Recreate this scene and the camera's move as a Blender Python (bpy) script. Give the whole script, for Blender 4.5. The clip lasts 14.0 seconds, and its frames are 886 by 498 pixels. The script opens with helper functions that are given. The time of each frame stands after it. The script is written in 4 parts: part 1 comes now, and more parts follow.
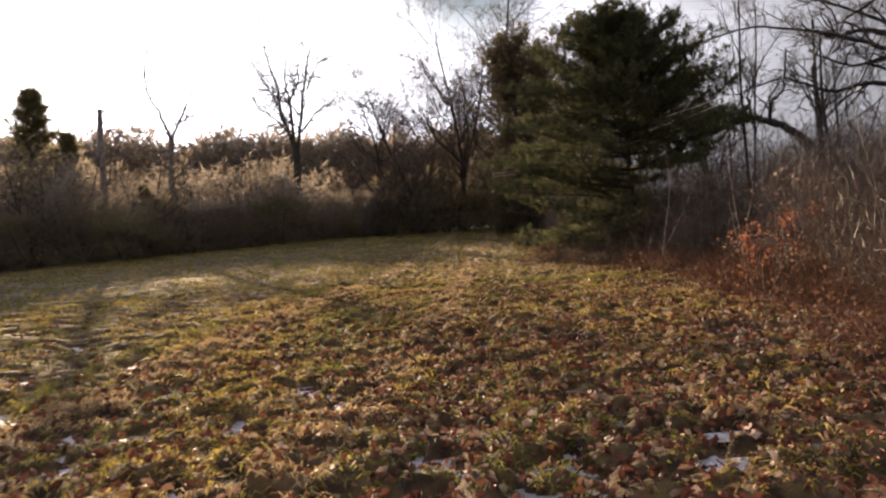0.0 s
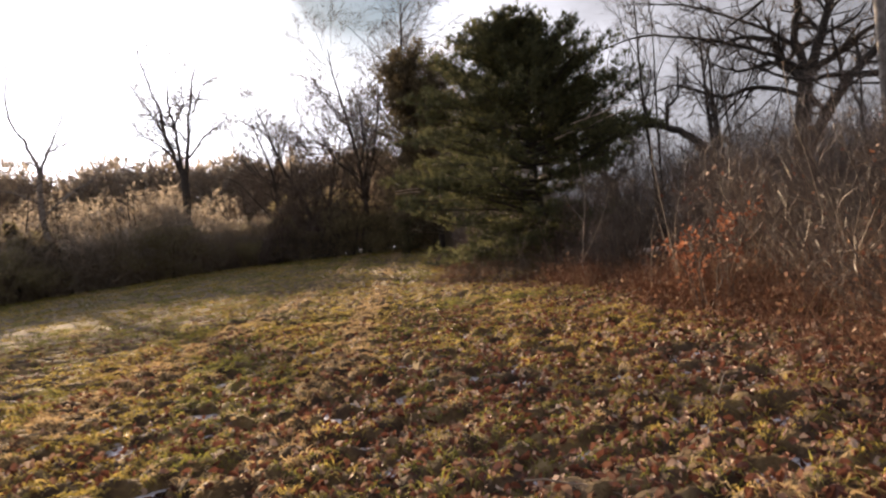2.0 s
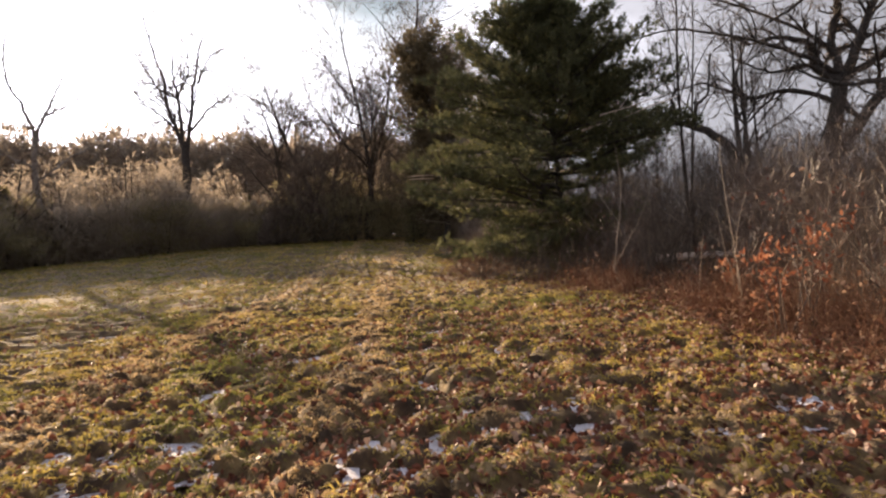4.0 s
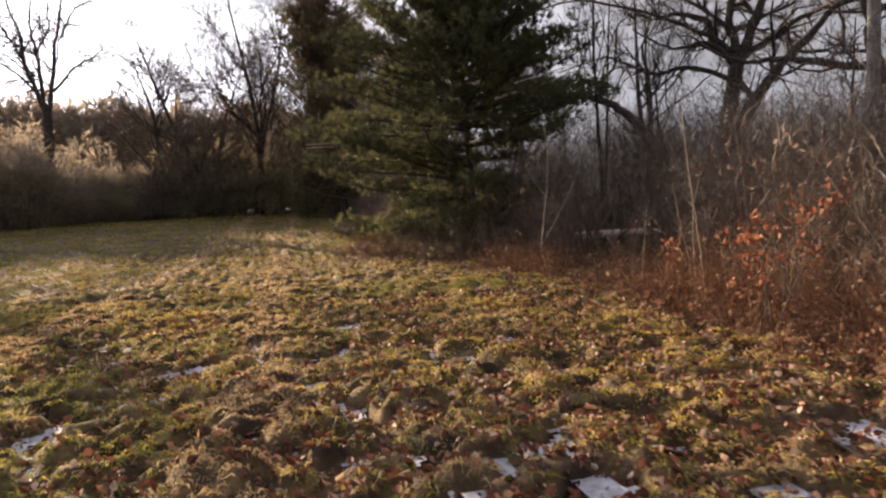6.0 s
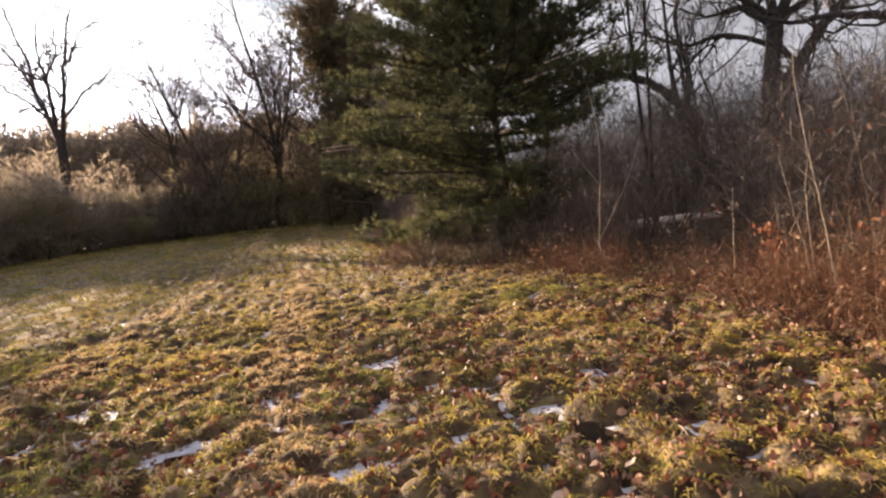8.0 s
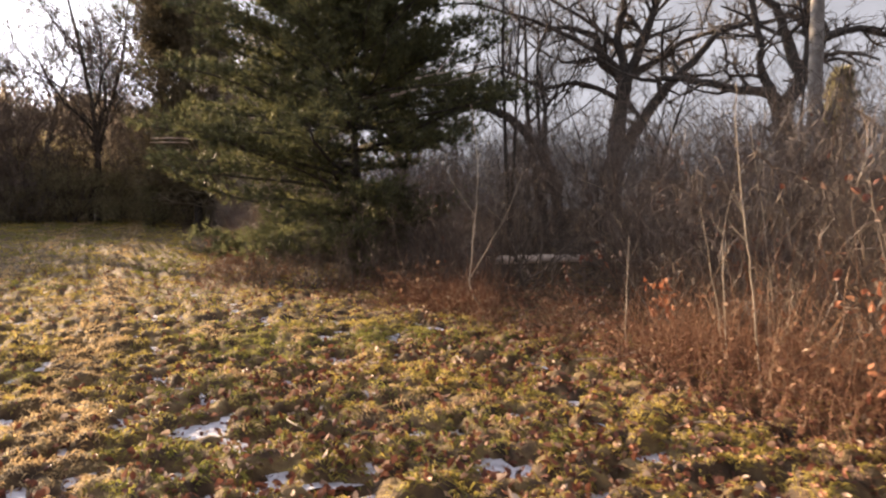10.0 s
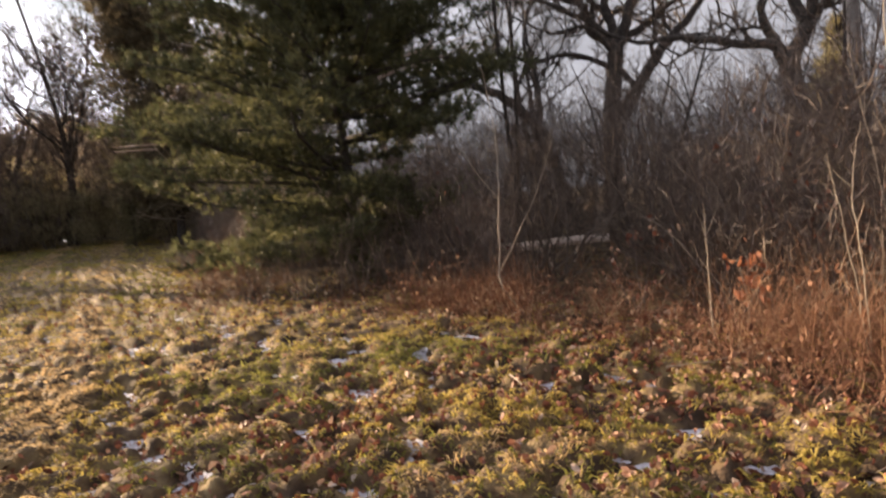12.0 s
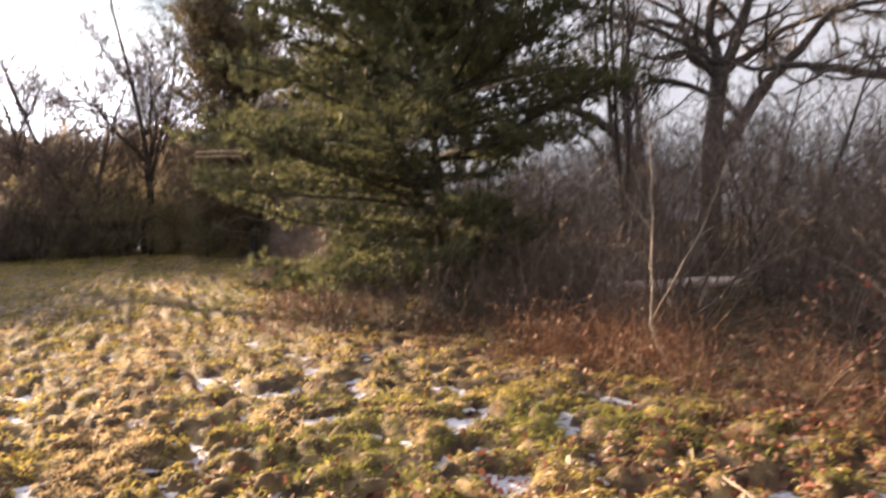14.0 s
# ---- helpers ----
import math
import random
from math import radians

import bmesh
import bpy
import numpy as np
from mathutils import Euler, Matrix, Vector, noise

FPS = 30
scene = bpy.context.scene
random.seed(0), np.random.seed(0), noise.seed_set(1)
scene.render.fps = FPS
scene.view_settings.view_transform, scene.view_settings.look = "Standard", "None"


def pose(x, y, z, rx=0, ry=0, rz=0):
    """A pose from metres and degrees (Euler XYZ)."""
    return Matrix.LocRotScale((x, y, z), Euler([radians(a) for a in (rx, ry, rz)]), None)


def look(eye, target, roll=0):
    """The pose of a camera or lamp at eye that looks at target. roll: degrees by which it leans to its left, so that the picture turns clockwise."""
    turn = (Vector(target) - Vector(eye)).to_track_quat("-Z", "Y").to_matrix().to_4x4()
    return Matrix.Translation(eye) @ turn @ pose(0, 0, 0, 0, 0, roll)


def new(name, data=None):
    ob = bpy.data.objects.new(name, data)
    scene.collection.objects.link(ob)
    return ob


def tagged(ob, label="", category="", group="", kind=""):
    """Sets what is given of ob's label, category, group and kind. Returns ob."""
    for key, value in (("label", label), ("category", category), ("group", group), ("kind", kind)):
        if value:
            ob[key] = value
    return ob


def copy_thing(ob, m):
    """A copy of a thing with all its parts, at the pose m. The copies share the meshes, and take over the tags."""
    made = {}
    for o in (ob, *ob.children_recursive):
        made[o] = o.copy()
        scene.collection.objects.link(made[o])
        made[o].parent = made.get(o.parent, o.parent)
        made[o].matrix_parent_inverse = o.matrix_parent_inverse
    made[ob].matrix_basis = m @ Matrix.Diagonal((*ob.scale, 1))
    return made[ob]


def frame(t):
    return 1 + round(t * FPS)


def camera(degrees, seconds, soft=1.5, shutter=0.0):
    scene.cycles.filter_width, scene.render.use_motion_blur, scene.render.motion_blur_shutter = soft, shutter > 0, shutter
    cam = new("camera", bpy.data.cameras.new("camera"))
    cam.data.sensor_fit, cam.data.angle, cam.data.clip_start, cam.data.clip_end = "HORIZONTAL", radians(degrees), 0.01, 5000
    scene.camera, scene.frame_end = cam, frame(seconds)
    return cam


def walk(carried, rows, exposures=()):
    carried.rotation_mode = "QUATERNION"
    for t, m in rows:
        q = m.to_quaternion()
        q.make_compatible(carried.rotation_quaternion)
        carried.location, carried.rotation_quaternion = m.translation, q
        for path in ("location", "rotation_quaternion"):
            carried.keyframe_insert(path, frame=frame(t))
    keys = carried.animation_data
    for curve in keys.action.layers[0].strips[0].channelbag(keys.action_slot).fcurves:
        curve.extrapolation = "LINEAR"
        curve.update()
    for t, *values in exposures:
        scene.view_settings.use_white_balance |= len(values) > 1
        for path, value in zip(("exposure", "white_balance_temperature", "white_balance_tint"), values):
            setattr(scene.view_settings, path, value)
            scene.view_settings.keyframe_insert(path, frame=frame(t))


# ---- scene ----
cam = camera(64.8, 14.0, soft=2.3, shutter=0.5)
METRES, EYE, TILT, LEAN, TURN = 12.0, 1.5, 0.0, 0.0, 0.0
ROWS = [
    (0.0, 0.0, 0.0, 0.0, -0.08, -1.53, 3.17),
    (0.5, 0.0017, 0.0366, -0.0019, -1.53, -1.58, 5.0),
    (1.0, 0.006, 0.0699, 0.0007, -5.66, -0.14, 2.64),
    (1.5, 0.0123, 0.1059, 0.0003, -4.4, -3.5, 6.13),
    (2.0, 0.0066, 0.137, 0.003, -7.88, -0.53, 6.41),
    (2.5, 0.0019, 0.1741, 0.0021, -7.95, -0.56, 2.84),
    (3.0, -0.0045, 0.2059, 0.0055, -7.55, -1.77, 2.96),
    (5.5, -0.0138, 0.3779, 0.0129, -13.2, -0.93, 3.88),
    (6.0, -0.0143, 0.4209, 0.0113, -16.76, -3.86, 2.71),
    (6.5, -0.0091, 0.458, 0.0148, -11.67, 0.53, 4.66),
    (7.0, -0.0025, 0.4946, 0.0135, -12.93, -1.85, 6.3),
    (9.5, 0.0191, 0.6715, 0.0189, -21.72, -4.19, 2.56),
    (10.0, 0.0226, 0.7036, 0.0191, -28.16, -3.15, 0.79),
    (10.5, 0.0224, 0.7383, 0.0207, -19.49, -3.18, 2.72),
    (11.0, 0.0335, 0.7752, 0.0206, -17.61, -2.03, 5.18),
    (11.5, 0.0453, 0.8058, 0.0188, -26.62, -0.13, 2.96),
    (12.0, 0.0561, 0.8364, 0.0154, -29.27, -3.9, 6.01),
    (12.5, 0.0676, 0.8743, 0.0159, -30.9, -7.49, 5.92),
    (13.0, 0.0621, 0.9087, 0.0171, -30.71, -5.65, 8.33),
    (13.5, 0.0604, 0.9451, 0.0177, -27.96, 1.9, 3.98),
    (14.0, 0.0616, 0.9817, 0.0167, -24.13, -1.27, 2.87),
]
walk(cam, [(t, pose(0, 0, EYE, TILT, LEAN, TURN) @ pose(METRES * x, METRES * y, METRES * z, 90 + pitch, roll, yaw)) for t, x, y, z, yaw, pitch, roll in ROWS],
     exposures=((0, 1.51), (1, 1.61), (1.5, 1.26), (2, 1.66), (3, 1.76), (5.5, 2.01), (6, 1.76), (6.5, 2.31), (7, 2.06), (9.5, 2.21), (10, 2.26), (10.5, 2.61), (11, 2.16), (11.5, 1.96), (12.5, 2.36), (13.5, 2.51), (14, 2.66)))


# ---- light ----
SUN_AZ, SUN_EL = radians(-25.0), radians(12.5)      # azimuth from +y towards +x, height above the horizon
SUN_DIR = Vector((math.sin(SUN_AZ) * math.cos(SUN_EL), math.cos(SUN_AZ) * math.cos(SUN_EL), math.sin(SUN_EL)))

world = bpy.data.worlds.new("world")
scene.world = world
world.use_nodes = True
wt = world.node_tree
wt.nodes.clear()


def wn(kind, **values):
    n = wt.nodes.new(kind)
    for k, v in values.items():
        n.inputs[k].default_value = v
    return n


w_out = wn("ShaderNodeOutputWorld")
w_bg = wn("ShaderNodeBackground", Strength=1.0)
w_sky = wn("ShaderNodeTexSky")
w_sky.sky_type, w_sky.sun_disc = "NISHITA", False
w_sky.sun_elevation, w_sky.sun_rotation = SUN_EL, SUN_AZ
w_skyk = wn("ShaderNodeVectorMath")
w_skyk.operation = "SCALE"
w_skyk.inputs["Scale"].default_value = 0.035
w_co = wn("ShaderNodeTexCoord")
w_flat = wn("ShaderNodeMapping")
w_flat.inputs["Scale"].default_value = (1.0, 1.0, 2.6)
w_noise = wn("ShaderNodeTexNoise", Scale=2.1, Detail=7.0, Roughness=0.55)
w_ramp = wn("ShaderNodeMapRange")
w_ramp.inputs["From Min"].default_value, w_ramp.inputs["From Max"].default_value = 0.12, 0.34
w_dot = wn("ShaderNodeVectorMath")
w_dot.operation = "DOT_PRODUCT"
w_dot.inputs[1].default_value = SUN_DIR
w_max = wn("ShaderNodeMath")
w_max.operation, w_max.inputs[1].default_value = "MAXIMUM", 0.0
w_pow = wn("ShaderNodeMath")
w_pow.operation, w_pow.inputs[1].default_value = "POWER", 6.0
w_mul = wn("ShaderNodeMath")
w_mul.operation, w_mul.inputs[1].default_value = "MULTIPLY_ADD", 1.3
w_mul.inputs[2].default_value = 0.135
w_shade = wn("ShaderNodeTexNoise", Scale=5.0, Detail=6.0, Roughness=0.6)
w_shr = wn("ShaderNodeMapRange")
w_shr.inputs["To Min"].default_value, w_shr.inputs["To Max"].default_value = 0.45, 1.5
w_mul2 = wn("ShaderNodeMath")
w_mul2.operation = "MULTIPLY"
w_cloud = wn("ShaderNodeVectorMath")
w_cloud.operation = "SCALE"
w_cloud.inputs[0].default_value = (0.985, 0.965, 1.06)
w_mix = wn("ShaderNodeMix")
w_mix.data_type = "RGBA"
# one blue opening in the cloud, high over the far end of the field
GAP_DIR = Vector((math.sin(radians(3)) * math.cos(radians(22)), math.cos(radians(3)) * math.cos(radians(22)), math.sin(radians(22))))
w_gap = wn("ShaderNodeVectorMath")
w_gap.operation = "DOT_PRODUCT"
w_gap.inputs[1].default_value = GAP_DIR
w_gapr = wn("ShaderNodeMapRange")
w_gapr.inputs["From Min"].default_value, w_gapr.inputs["From Max"].default_value = 0.988, 0.997
w_gapn = wn("ShaderNodeMath")
w_gapn.operation, w_gapn.use_clamp = "SUBTRACT", True
for a, b in ((w_co.outputs["Generated"], w_flat.inputs["Vector"]), (w_flat.outputs[0], w_noise.inputs["Vector"]),
             (w_flat.outputs[0], w_shade.inputs["Vector"]), (w_noise.outputs[0], w_ramp.inputs["Value"]),
             (w_co.outputs["Generated"], w_dot.inputs[0]), (w_dot.outputs["Value"], w_max.inputs[0]), (w_max.outputs[0], w_pow.inputs[0]),
             (w_pow.outputs[0], w_mul.inputs[0]), (w_shade.outputs[0], w_shr.inputs["Value"]), (w_shr.outputs[0], w_mul2.inputs[0]),
             (w_mul.outputs[0], w_mul2.inputs[1]), (w_mul2.outputs[0], w_cloud.inputs["Scale"]), (w_sky.outputs[0], w_skyk.inputs[0]),
             (w_co.outputs["Generated"], w_gap.inputs[0]), (w_gap.outputs["Value"], w_gapr.inputs["Value"]), (w_ramp.outputs[0], w_gapn.inputs[0]),
             (w_gapr.outputs[0], w_gapn.inputs[1]), (w_gapn.outputs[0], w_mix.inputs[0]), (w_skyk.outputs[0], w_mix.inputs[6]), (w_cloud.outputs[0], w_mix.inputs[7]),
             (w_mix.outputs[2], w_bg.inputs["Color"]), (w_bg.outputs[0], w_out.inputs["Surface"])):
    wt.links.new(a, b)

sun_data = bpy.data.lights.new("sun", "SUN")
sun_data.energy, sun_data.angle, sun_data.color = 5.0, radians(0.6), (1.0, 0.725, 0.455)
sun = new("sun", sun_data)
sun.matrix_world = look(SUN_DIR * 100, (0, 0, 0))


# ---- materials ----
def material(name, ramp, rough=0.9, translucent=0.0, island=0.5, scale=3.0, bump=0.0, bump_scale=40.0, spec=0.2, space="Object"):
    """Colours along a ramp, picked by each piece's random number and by a noise in place; some light goes through thin pieces."""
    m = bpy.data.materials.new(name)
    m.use_nodes = True
    t = m.node_tree
    t.nodes.clear()
    n = t.nodes.new
    out, bsdf, cr, geo, co, noise_a, mix = (n("ShaderNodeOutputMaterial"), n("ShaderNodeBsdfPrincipled"), n("ShaderNodeValToRGB"),
                                            n("ShaderNodeNewGeometry"), n("ShaderNodeTexCoord"), n("ShaderNodeTexNoise"), n("ShaderNodeMix"))
    while len(cr.color_ramp.elements) > 1:
        cr.color_ramp.elements.remove(cr.color_ramp.elements[0])
    for i, (p, c) in enumerate(ramp):
        e = cr.color_ramp.elements[0] if i == 0 else cr.color_ramp.elements.new(p)
        e.position, e.color = p, (*c, 1)
    noise_a.inputs["Scale"].default_value, noise_a.inputs["Detail"].default_value = scale, 5.0
    stretch = n("ShaderNodeMapRange")
    stretch.inputs["From Min"].default_value, stretch.inputs["From Max"].default_value = 0.3, 0.7
    mix.data_type = "FLOAT"
    mix.inputs[0].default_value = island
    bsdf.inputs["Roughness"].default_value = rough
    bsdf.inputs["Specular IOR Level"].default_value = spec
    L = t.links.new
    if space == "World":
        L(geo.outputs["Position"], noise_a.inputs["Vector"])
    else:
        L(co.outputs["Object"], noise_a.inputs["Vector"])
    L(noise_a.outputs[0], stretch.inputs["Value"])
    L(stretch.outputs[0], mix.inputs[2])
    L(geo.outputs["Random Per Island"], mix.inputs[3])
    L(mix.outputs[0], cr.inputs[0])
    L(cr.outputs[0], bsdf.inputs["Base Color"])
    if bump:
        nb, bp = n("ShaderNodeTexNoise"), n("ShaderNodeBump")
        nb.inputs["Scale"].default_value, nb.inputs["Detail"].default_value = bump_scale, 6.0
        bp.inputs["Strength"].default_value, bp.inputs["Distance"].default_value = bump, 0.02
        L(co.outputs["Object"], nb.inputs["Vector"])
        L(nb.outputs[0], bp.inputs["Height"])
        L(bp.outputs[0], bsdf.inputs["Normal"])
    if translucent:
        tr, ms = n("ShaderNodeBsdfTranslucent"), n("ShaderNodeMixShader")
        ms.inputs[0].default_value = translucent
        L(cr.outputs[0], tr.inputs["Color"])
        L(bsdf.outputs[0], ms.inputs[1])
        L(tr.outputs[0], ms.inputs[2])
        L(ms.outputs[0], out.inputs["Surface"])
    else:
        L(bsdf.outputs[0], out.inputs["Surface"])
    return m


M_GROUND = material("soil_and_thatch", [(0.0, (0.035, 0.025, 0.018)), (0.35, (0.075, 0.05, 0.032)), (0.65, (0.14, 0.098, 0.052)), (1.0, (0.23, 0.17, 0.085))],
                    island=0.0, scale=5.0, bump=1.0, bump_scale=45.0, space="World")
M_GRASS = material("winter_grass", [(0.0, (0.13, 0.115, 0.035)), (0.3, (0.26, 0.215, 0.055)), (0.6, (0.41, 0.32, 0.09)), (0.85, (0.52, 0.40, 0.14)), (1.0, (0.58, 0.46, 0.22))], translucent=0.4, island=0.35, scale=1.7, space="World")
M_GREEN = material("green_grass", [(0.0, (0.08, 0.09, 0.024)), (0.5, (0.20, 0.195, 0.05)), (1.0, (0.37, 0.31, 0.095))], translucent=0.4, island=0.4, scale=2.0, space="World")
M_STRAW = material("pale_straw", [(0.0, (0.32, 0.215, 0.10)), (0.5, (0.49, 0.355, 0.185)), (1.0, (0.62, 0.49, 0.31))], translucent=0.35, island=0.5, scale=2.0, space="World")
M_LEAF = material("fallen_leaves", [(0.0, (0.05, 0.026, 0.023)), (0.35, (0.14, 0.055, 0.038)), (0.66, (0.25, 0.11, 0.07)), (0.85, (0.38, 0.26, 0.19)), (1.0, (0.62, 0.54, 0.48))], translucent=0.16, island=0.85, scale=1.5, rough=0.62, spec=0.22, space="World")
# dim lavender: the shade of the hollows is put into the snow's colour
M_SNOW = material("shade_tinted_old_snow", [(0.0, (0.34, 0.335, 0.385)), (1.0, (0.56, 0.555, 0.62))], island=0.0, scale=14.0, rough=0.7, bump=0.8, bump_scale=50.0)
M_BARK = material("grey_bark", [(0.0, (0.03, 0.026, 0.024)), (0.5, (0.06, 0.053, 0.049)), (1.0, (0.11, 0.098, 0.09))], island=0.25, scale=9.0, bump=0.9, bump_scale=18.0)
M_TWIG = material("brown_twigs", [(0.0, (0.065, 0.05, 0.042)), (0.5, (0.135, 0.108, 0.09)), (1.0, (0.24, 0.195, 0.16))], island=0.7, scale=2.0)
M_SHRUB = material("shrub_stems", [(0.0, (0.045, 0.034, 0.03)), (0.4, (0.095, 0.07, 0.058)), (0.75, (0.165, 0.122, 0.096)), (1.0, (0.33, 0.26, 0.205))], translucent=0.1, island=0.75, scale=0.55, rough=0.6, spec=0.4, space="World")
M_WEED = material("russet_weeds", [(0.0, (0.075, 0.04, 0.03)), (0.4, (0.18, 0.092, 0.06)), (0.75, (0.30, 0.178, 0.118)), (1.0, (0.50, 0.39, 0.29))], translucent=0.28, island=0.75, scale=0.9, space="World")
M_PALE = material("pale_stem_bark", [(0.0, (0.20, 0.165, 0.13)), (1.0, (0.38, 0.325, 0.27))], island=0.4, scale=8.0)
M_NEEDLE = material("pine_needles", [(0.0, (0.05, 0.056, 0.034)), (0.5, (0.095, 0.102, 0.052)), (0.82, (0.17, 0.165, 0.075)), (1.0, (0.30, 0.27, 0.13))], translucent=0.42, island=0.6, scale=1.3, rough=0.6, spec=0.25)
M_ORANGE = material("orange_oak_leaves", [(0.0, (0.13, 0.05, 0.035)), (0.5, (0.26, 0.10, 0.058)), (0.9, (0.40, 0.19, 0.11)), (1.0, (0.52, 0.36, 0.25))], translucent=0.3, island=0.8, scale=3.0, rough=0.7)
M_LOG = material("bleached_log_wood", [(0.0, (0.48, 0.37, 0.31)), (1.0, (0.78, 0.66, 0.58))], island=0.0, scale=4.0, bump=0.4, bump_scale=20.0)
M_DULLPINE = material("brownish_pine_needles", [(0.0, (0.075, 0.062, 0.045)), (0.5, (0.15, 0.125, 0.08)), (1.0, (0.27, 0.22, 0.14))], translucent=0.45, island=0.6, scale=0.7)
# wood of the pole; also bark of two trees paled to imitate glare
M_POLE = material("weathered_pole_and_glared_bark", [(0.0, (0.18, 0.165, 0.155)), (1.0, (0.33, 0.31, 0.295))], island=0.0, scale=6.0, bump=0.6, bump_scale=25.0)
M_SIDING = material("white_siding_paint", [(0.0, (0.62, 0.62, 0.62)), (1.0, (0.78, 0.78, 0.77))], island=0.2, scale=1.5)
M_ROOF = material("grey_roof_shingle", [(0.0, (0.10, 0.10, 0.105)), (1.0, (0.20, 0.195, 0.19))], island=0.5, scale=5.0, bump=0.5)
M_GLASS = material("window_glass", [(0.0, (0.02, 0.022, 0.025)), (1.0, (0.03, 0.032, 0.035))], rough=0.08, island=0.0, spec=0.6)
M_CONIFER = material("treeline_evergreen", [(0.0, (0.12, 0.11, 0.07)), (0.5, (0.22, 0.20, 0.115)), (1.0, (0.35, 0.31, 0.17))], translucent=0.58, island=0.6, scale=0.6)
# paler than bare twigs: the sun's veiling glare is put into this colour
M_VEILED = material("glare_veiled_fine_twigs", [(0.0, (0.22, 0.185, 0.155)), (0.5, (0.34, 0.29, 0.24)), (1.0, (0.46, 0.40, 0.33))], translucent=0.5, island=0.5, scale=0.35, space="World")
M_MOUND = material("treeline_bush_leaves", [(0.0, (0.19, 0.17, 0.10)), (0.5, (0.33, 0.29, 0.175)), (1.0, (0.47, 0.42, 0.26))], translucent=0.6, island=0.55, scale=0.4)
# brush paled the same way, with the glare in its colour
M_TREELINE = material("treeline_brush", [(0.0, (0.23, 0.19, 0.15)), (0.5, (0.37, 0.315, 0.24)), (1.0, (0.50, 0.44, 0.33))], translucent=0.55, island=0.5, scale=0.35, space="World")


# ---- mesh helpers ----
def mesh_np(name, verts, groups, smooth=False):
    """A mesh from an array of points and arrays of faces, each with one count of corners."""
    me = bpy.data.meshes.new(name)
    verts = np.asarray(verts, dtype=np.float32).reshape(-1, 3)
    groups = [np.asarray(g, dtype=np.int32) for g in groups if len(g)]
    loops = np.concatenate([g.ravel() for g in groups])
    sizes = np.concatenate([np.full(len(g), g.shape[1], dtype=np.int32) for g in groups])
    me.vertices.add(len(verts))
    me.vertices.foreach_set("co", verts.ravel())
    me.loops.add(len(loops))
    me.loops.foreach_set("vertex_index", loops)
    me.polygons.add(len(sizes))
    me.polygons.foreach_set("loop_start", np.concatenate([[0], np.cumsum(sizes)[:-1]]).astype(np.int32))
    me.polygons.foreach_set("loop_total", sizes)
    me.polygons.foreach_set("use_smooth", np.full(len(sizes), smooth, dtype=bool))
    me.update()
    return me


def part(name, me, material_, parent=None, label="", kind=""):
    ob = new(name, me)
    me.materials.append(material_)
    if parent:
        ob.parent = parent
    return tagged(ob, label, kind=kind)


def thing(name, label, category, group="", at=(0, 0, 0)):
    ob = new(name)
    ob.empty_display_size = 0.2
    ob.location = at
    return tagged(ob, label, category, group)


def tubes(lines, sides):
    """Tapered tubes along polylines: (points n x 3, radii n) each. Returns points and faces."""
    by = {}
    for p, r in lines:
        by.setdefault(len(p), []).append((p, r))
    V, Q, base = [], [], 0
    ang = np.arange(sides) * 2 * np.pi / sides
    for n, group in by.items():
        P = np.array([g[0] for g in group], dtype=float)
        R = np.array([g[1] for g in group], dtype=float)
        T = np.gradient(P, axis=1)
        T /= np.linalg.norm(T, axis=2, keepdims=True) + 1e-9
        ref = np.where(np.abs(T[:, :1, 2:3]) > 0.8, np.array([[[1.0, 0, 0]]]), np.array([[[0, 0, 1.0]]]))
        A = np.cross(T, np.broadcast_to(ref, T.shape))
        A /= np.linalg.norm(A, axis=2, keepdims=True) + 1e-9
        B = np.cross(T, A)
        ring = P[:, :, None] + R[:, :, None, None] * (np.cos(ang)[None, None, :, None] * A[:, :, None] + np.sin(ang)[None, None, :, None] * B[:, :, None])
        V.append(ring.reshape(-1, 3))
        k = len(group)
        i = base + (np.arange(k)[:, None, None] * n + np.arange(n - 1)[None, :, None]) * sides + np.arange(sides)[None, None, :]
        j = base + (np.arange(k)[:, None, None] * n + np.arange(n - 1)[None, :, None]) * sides + ((np.arange(sides) + 1) % sides)[None, None, :]
        Q.append(np.stack([i, j, j + sides, i + sides], axis=-1).reshape(-1, 4))
        base += k * n * sides
    return np.concatenate(V), np.concatenate(Q)


def tube_mesh(name, lines, sides):
    v, q = tubes(lines, sides)
    return mesh_np(name, v, [q], smooth=True)


def unit(v):
    return v / (np.linalg.norm(v, axis=-1, keepdims=True) + 1e-9)


def grow(rng, start, way, length, radius, n, wander, lift, taper=0.35):
    """One limb: a polyline of n points that wanders and bends up by lift."""
    pts, d = [np.array(start, dtype=float)], unit(np.array(way, dtype=float))
    step = length / (n - 1)
    for _ in range(n - 1):
        d = unit(d + rng.normal(0, wander, 3) + np.array([0, 0, lift]))
        pts.append(pts[-1] + d * step)
    return np.array(pts), np.linspace(radius, radius * taper, n)


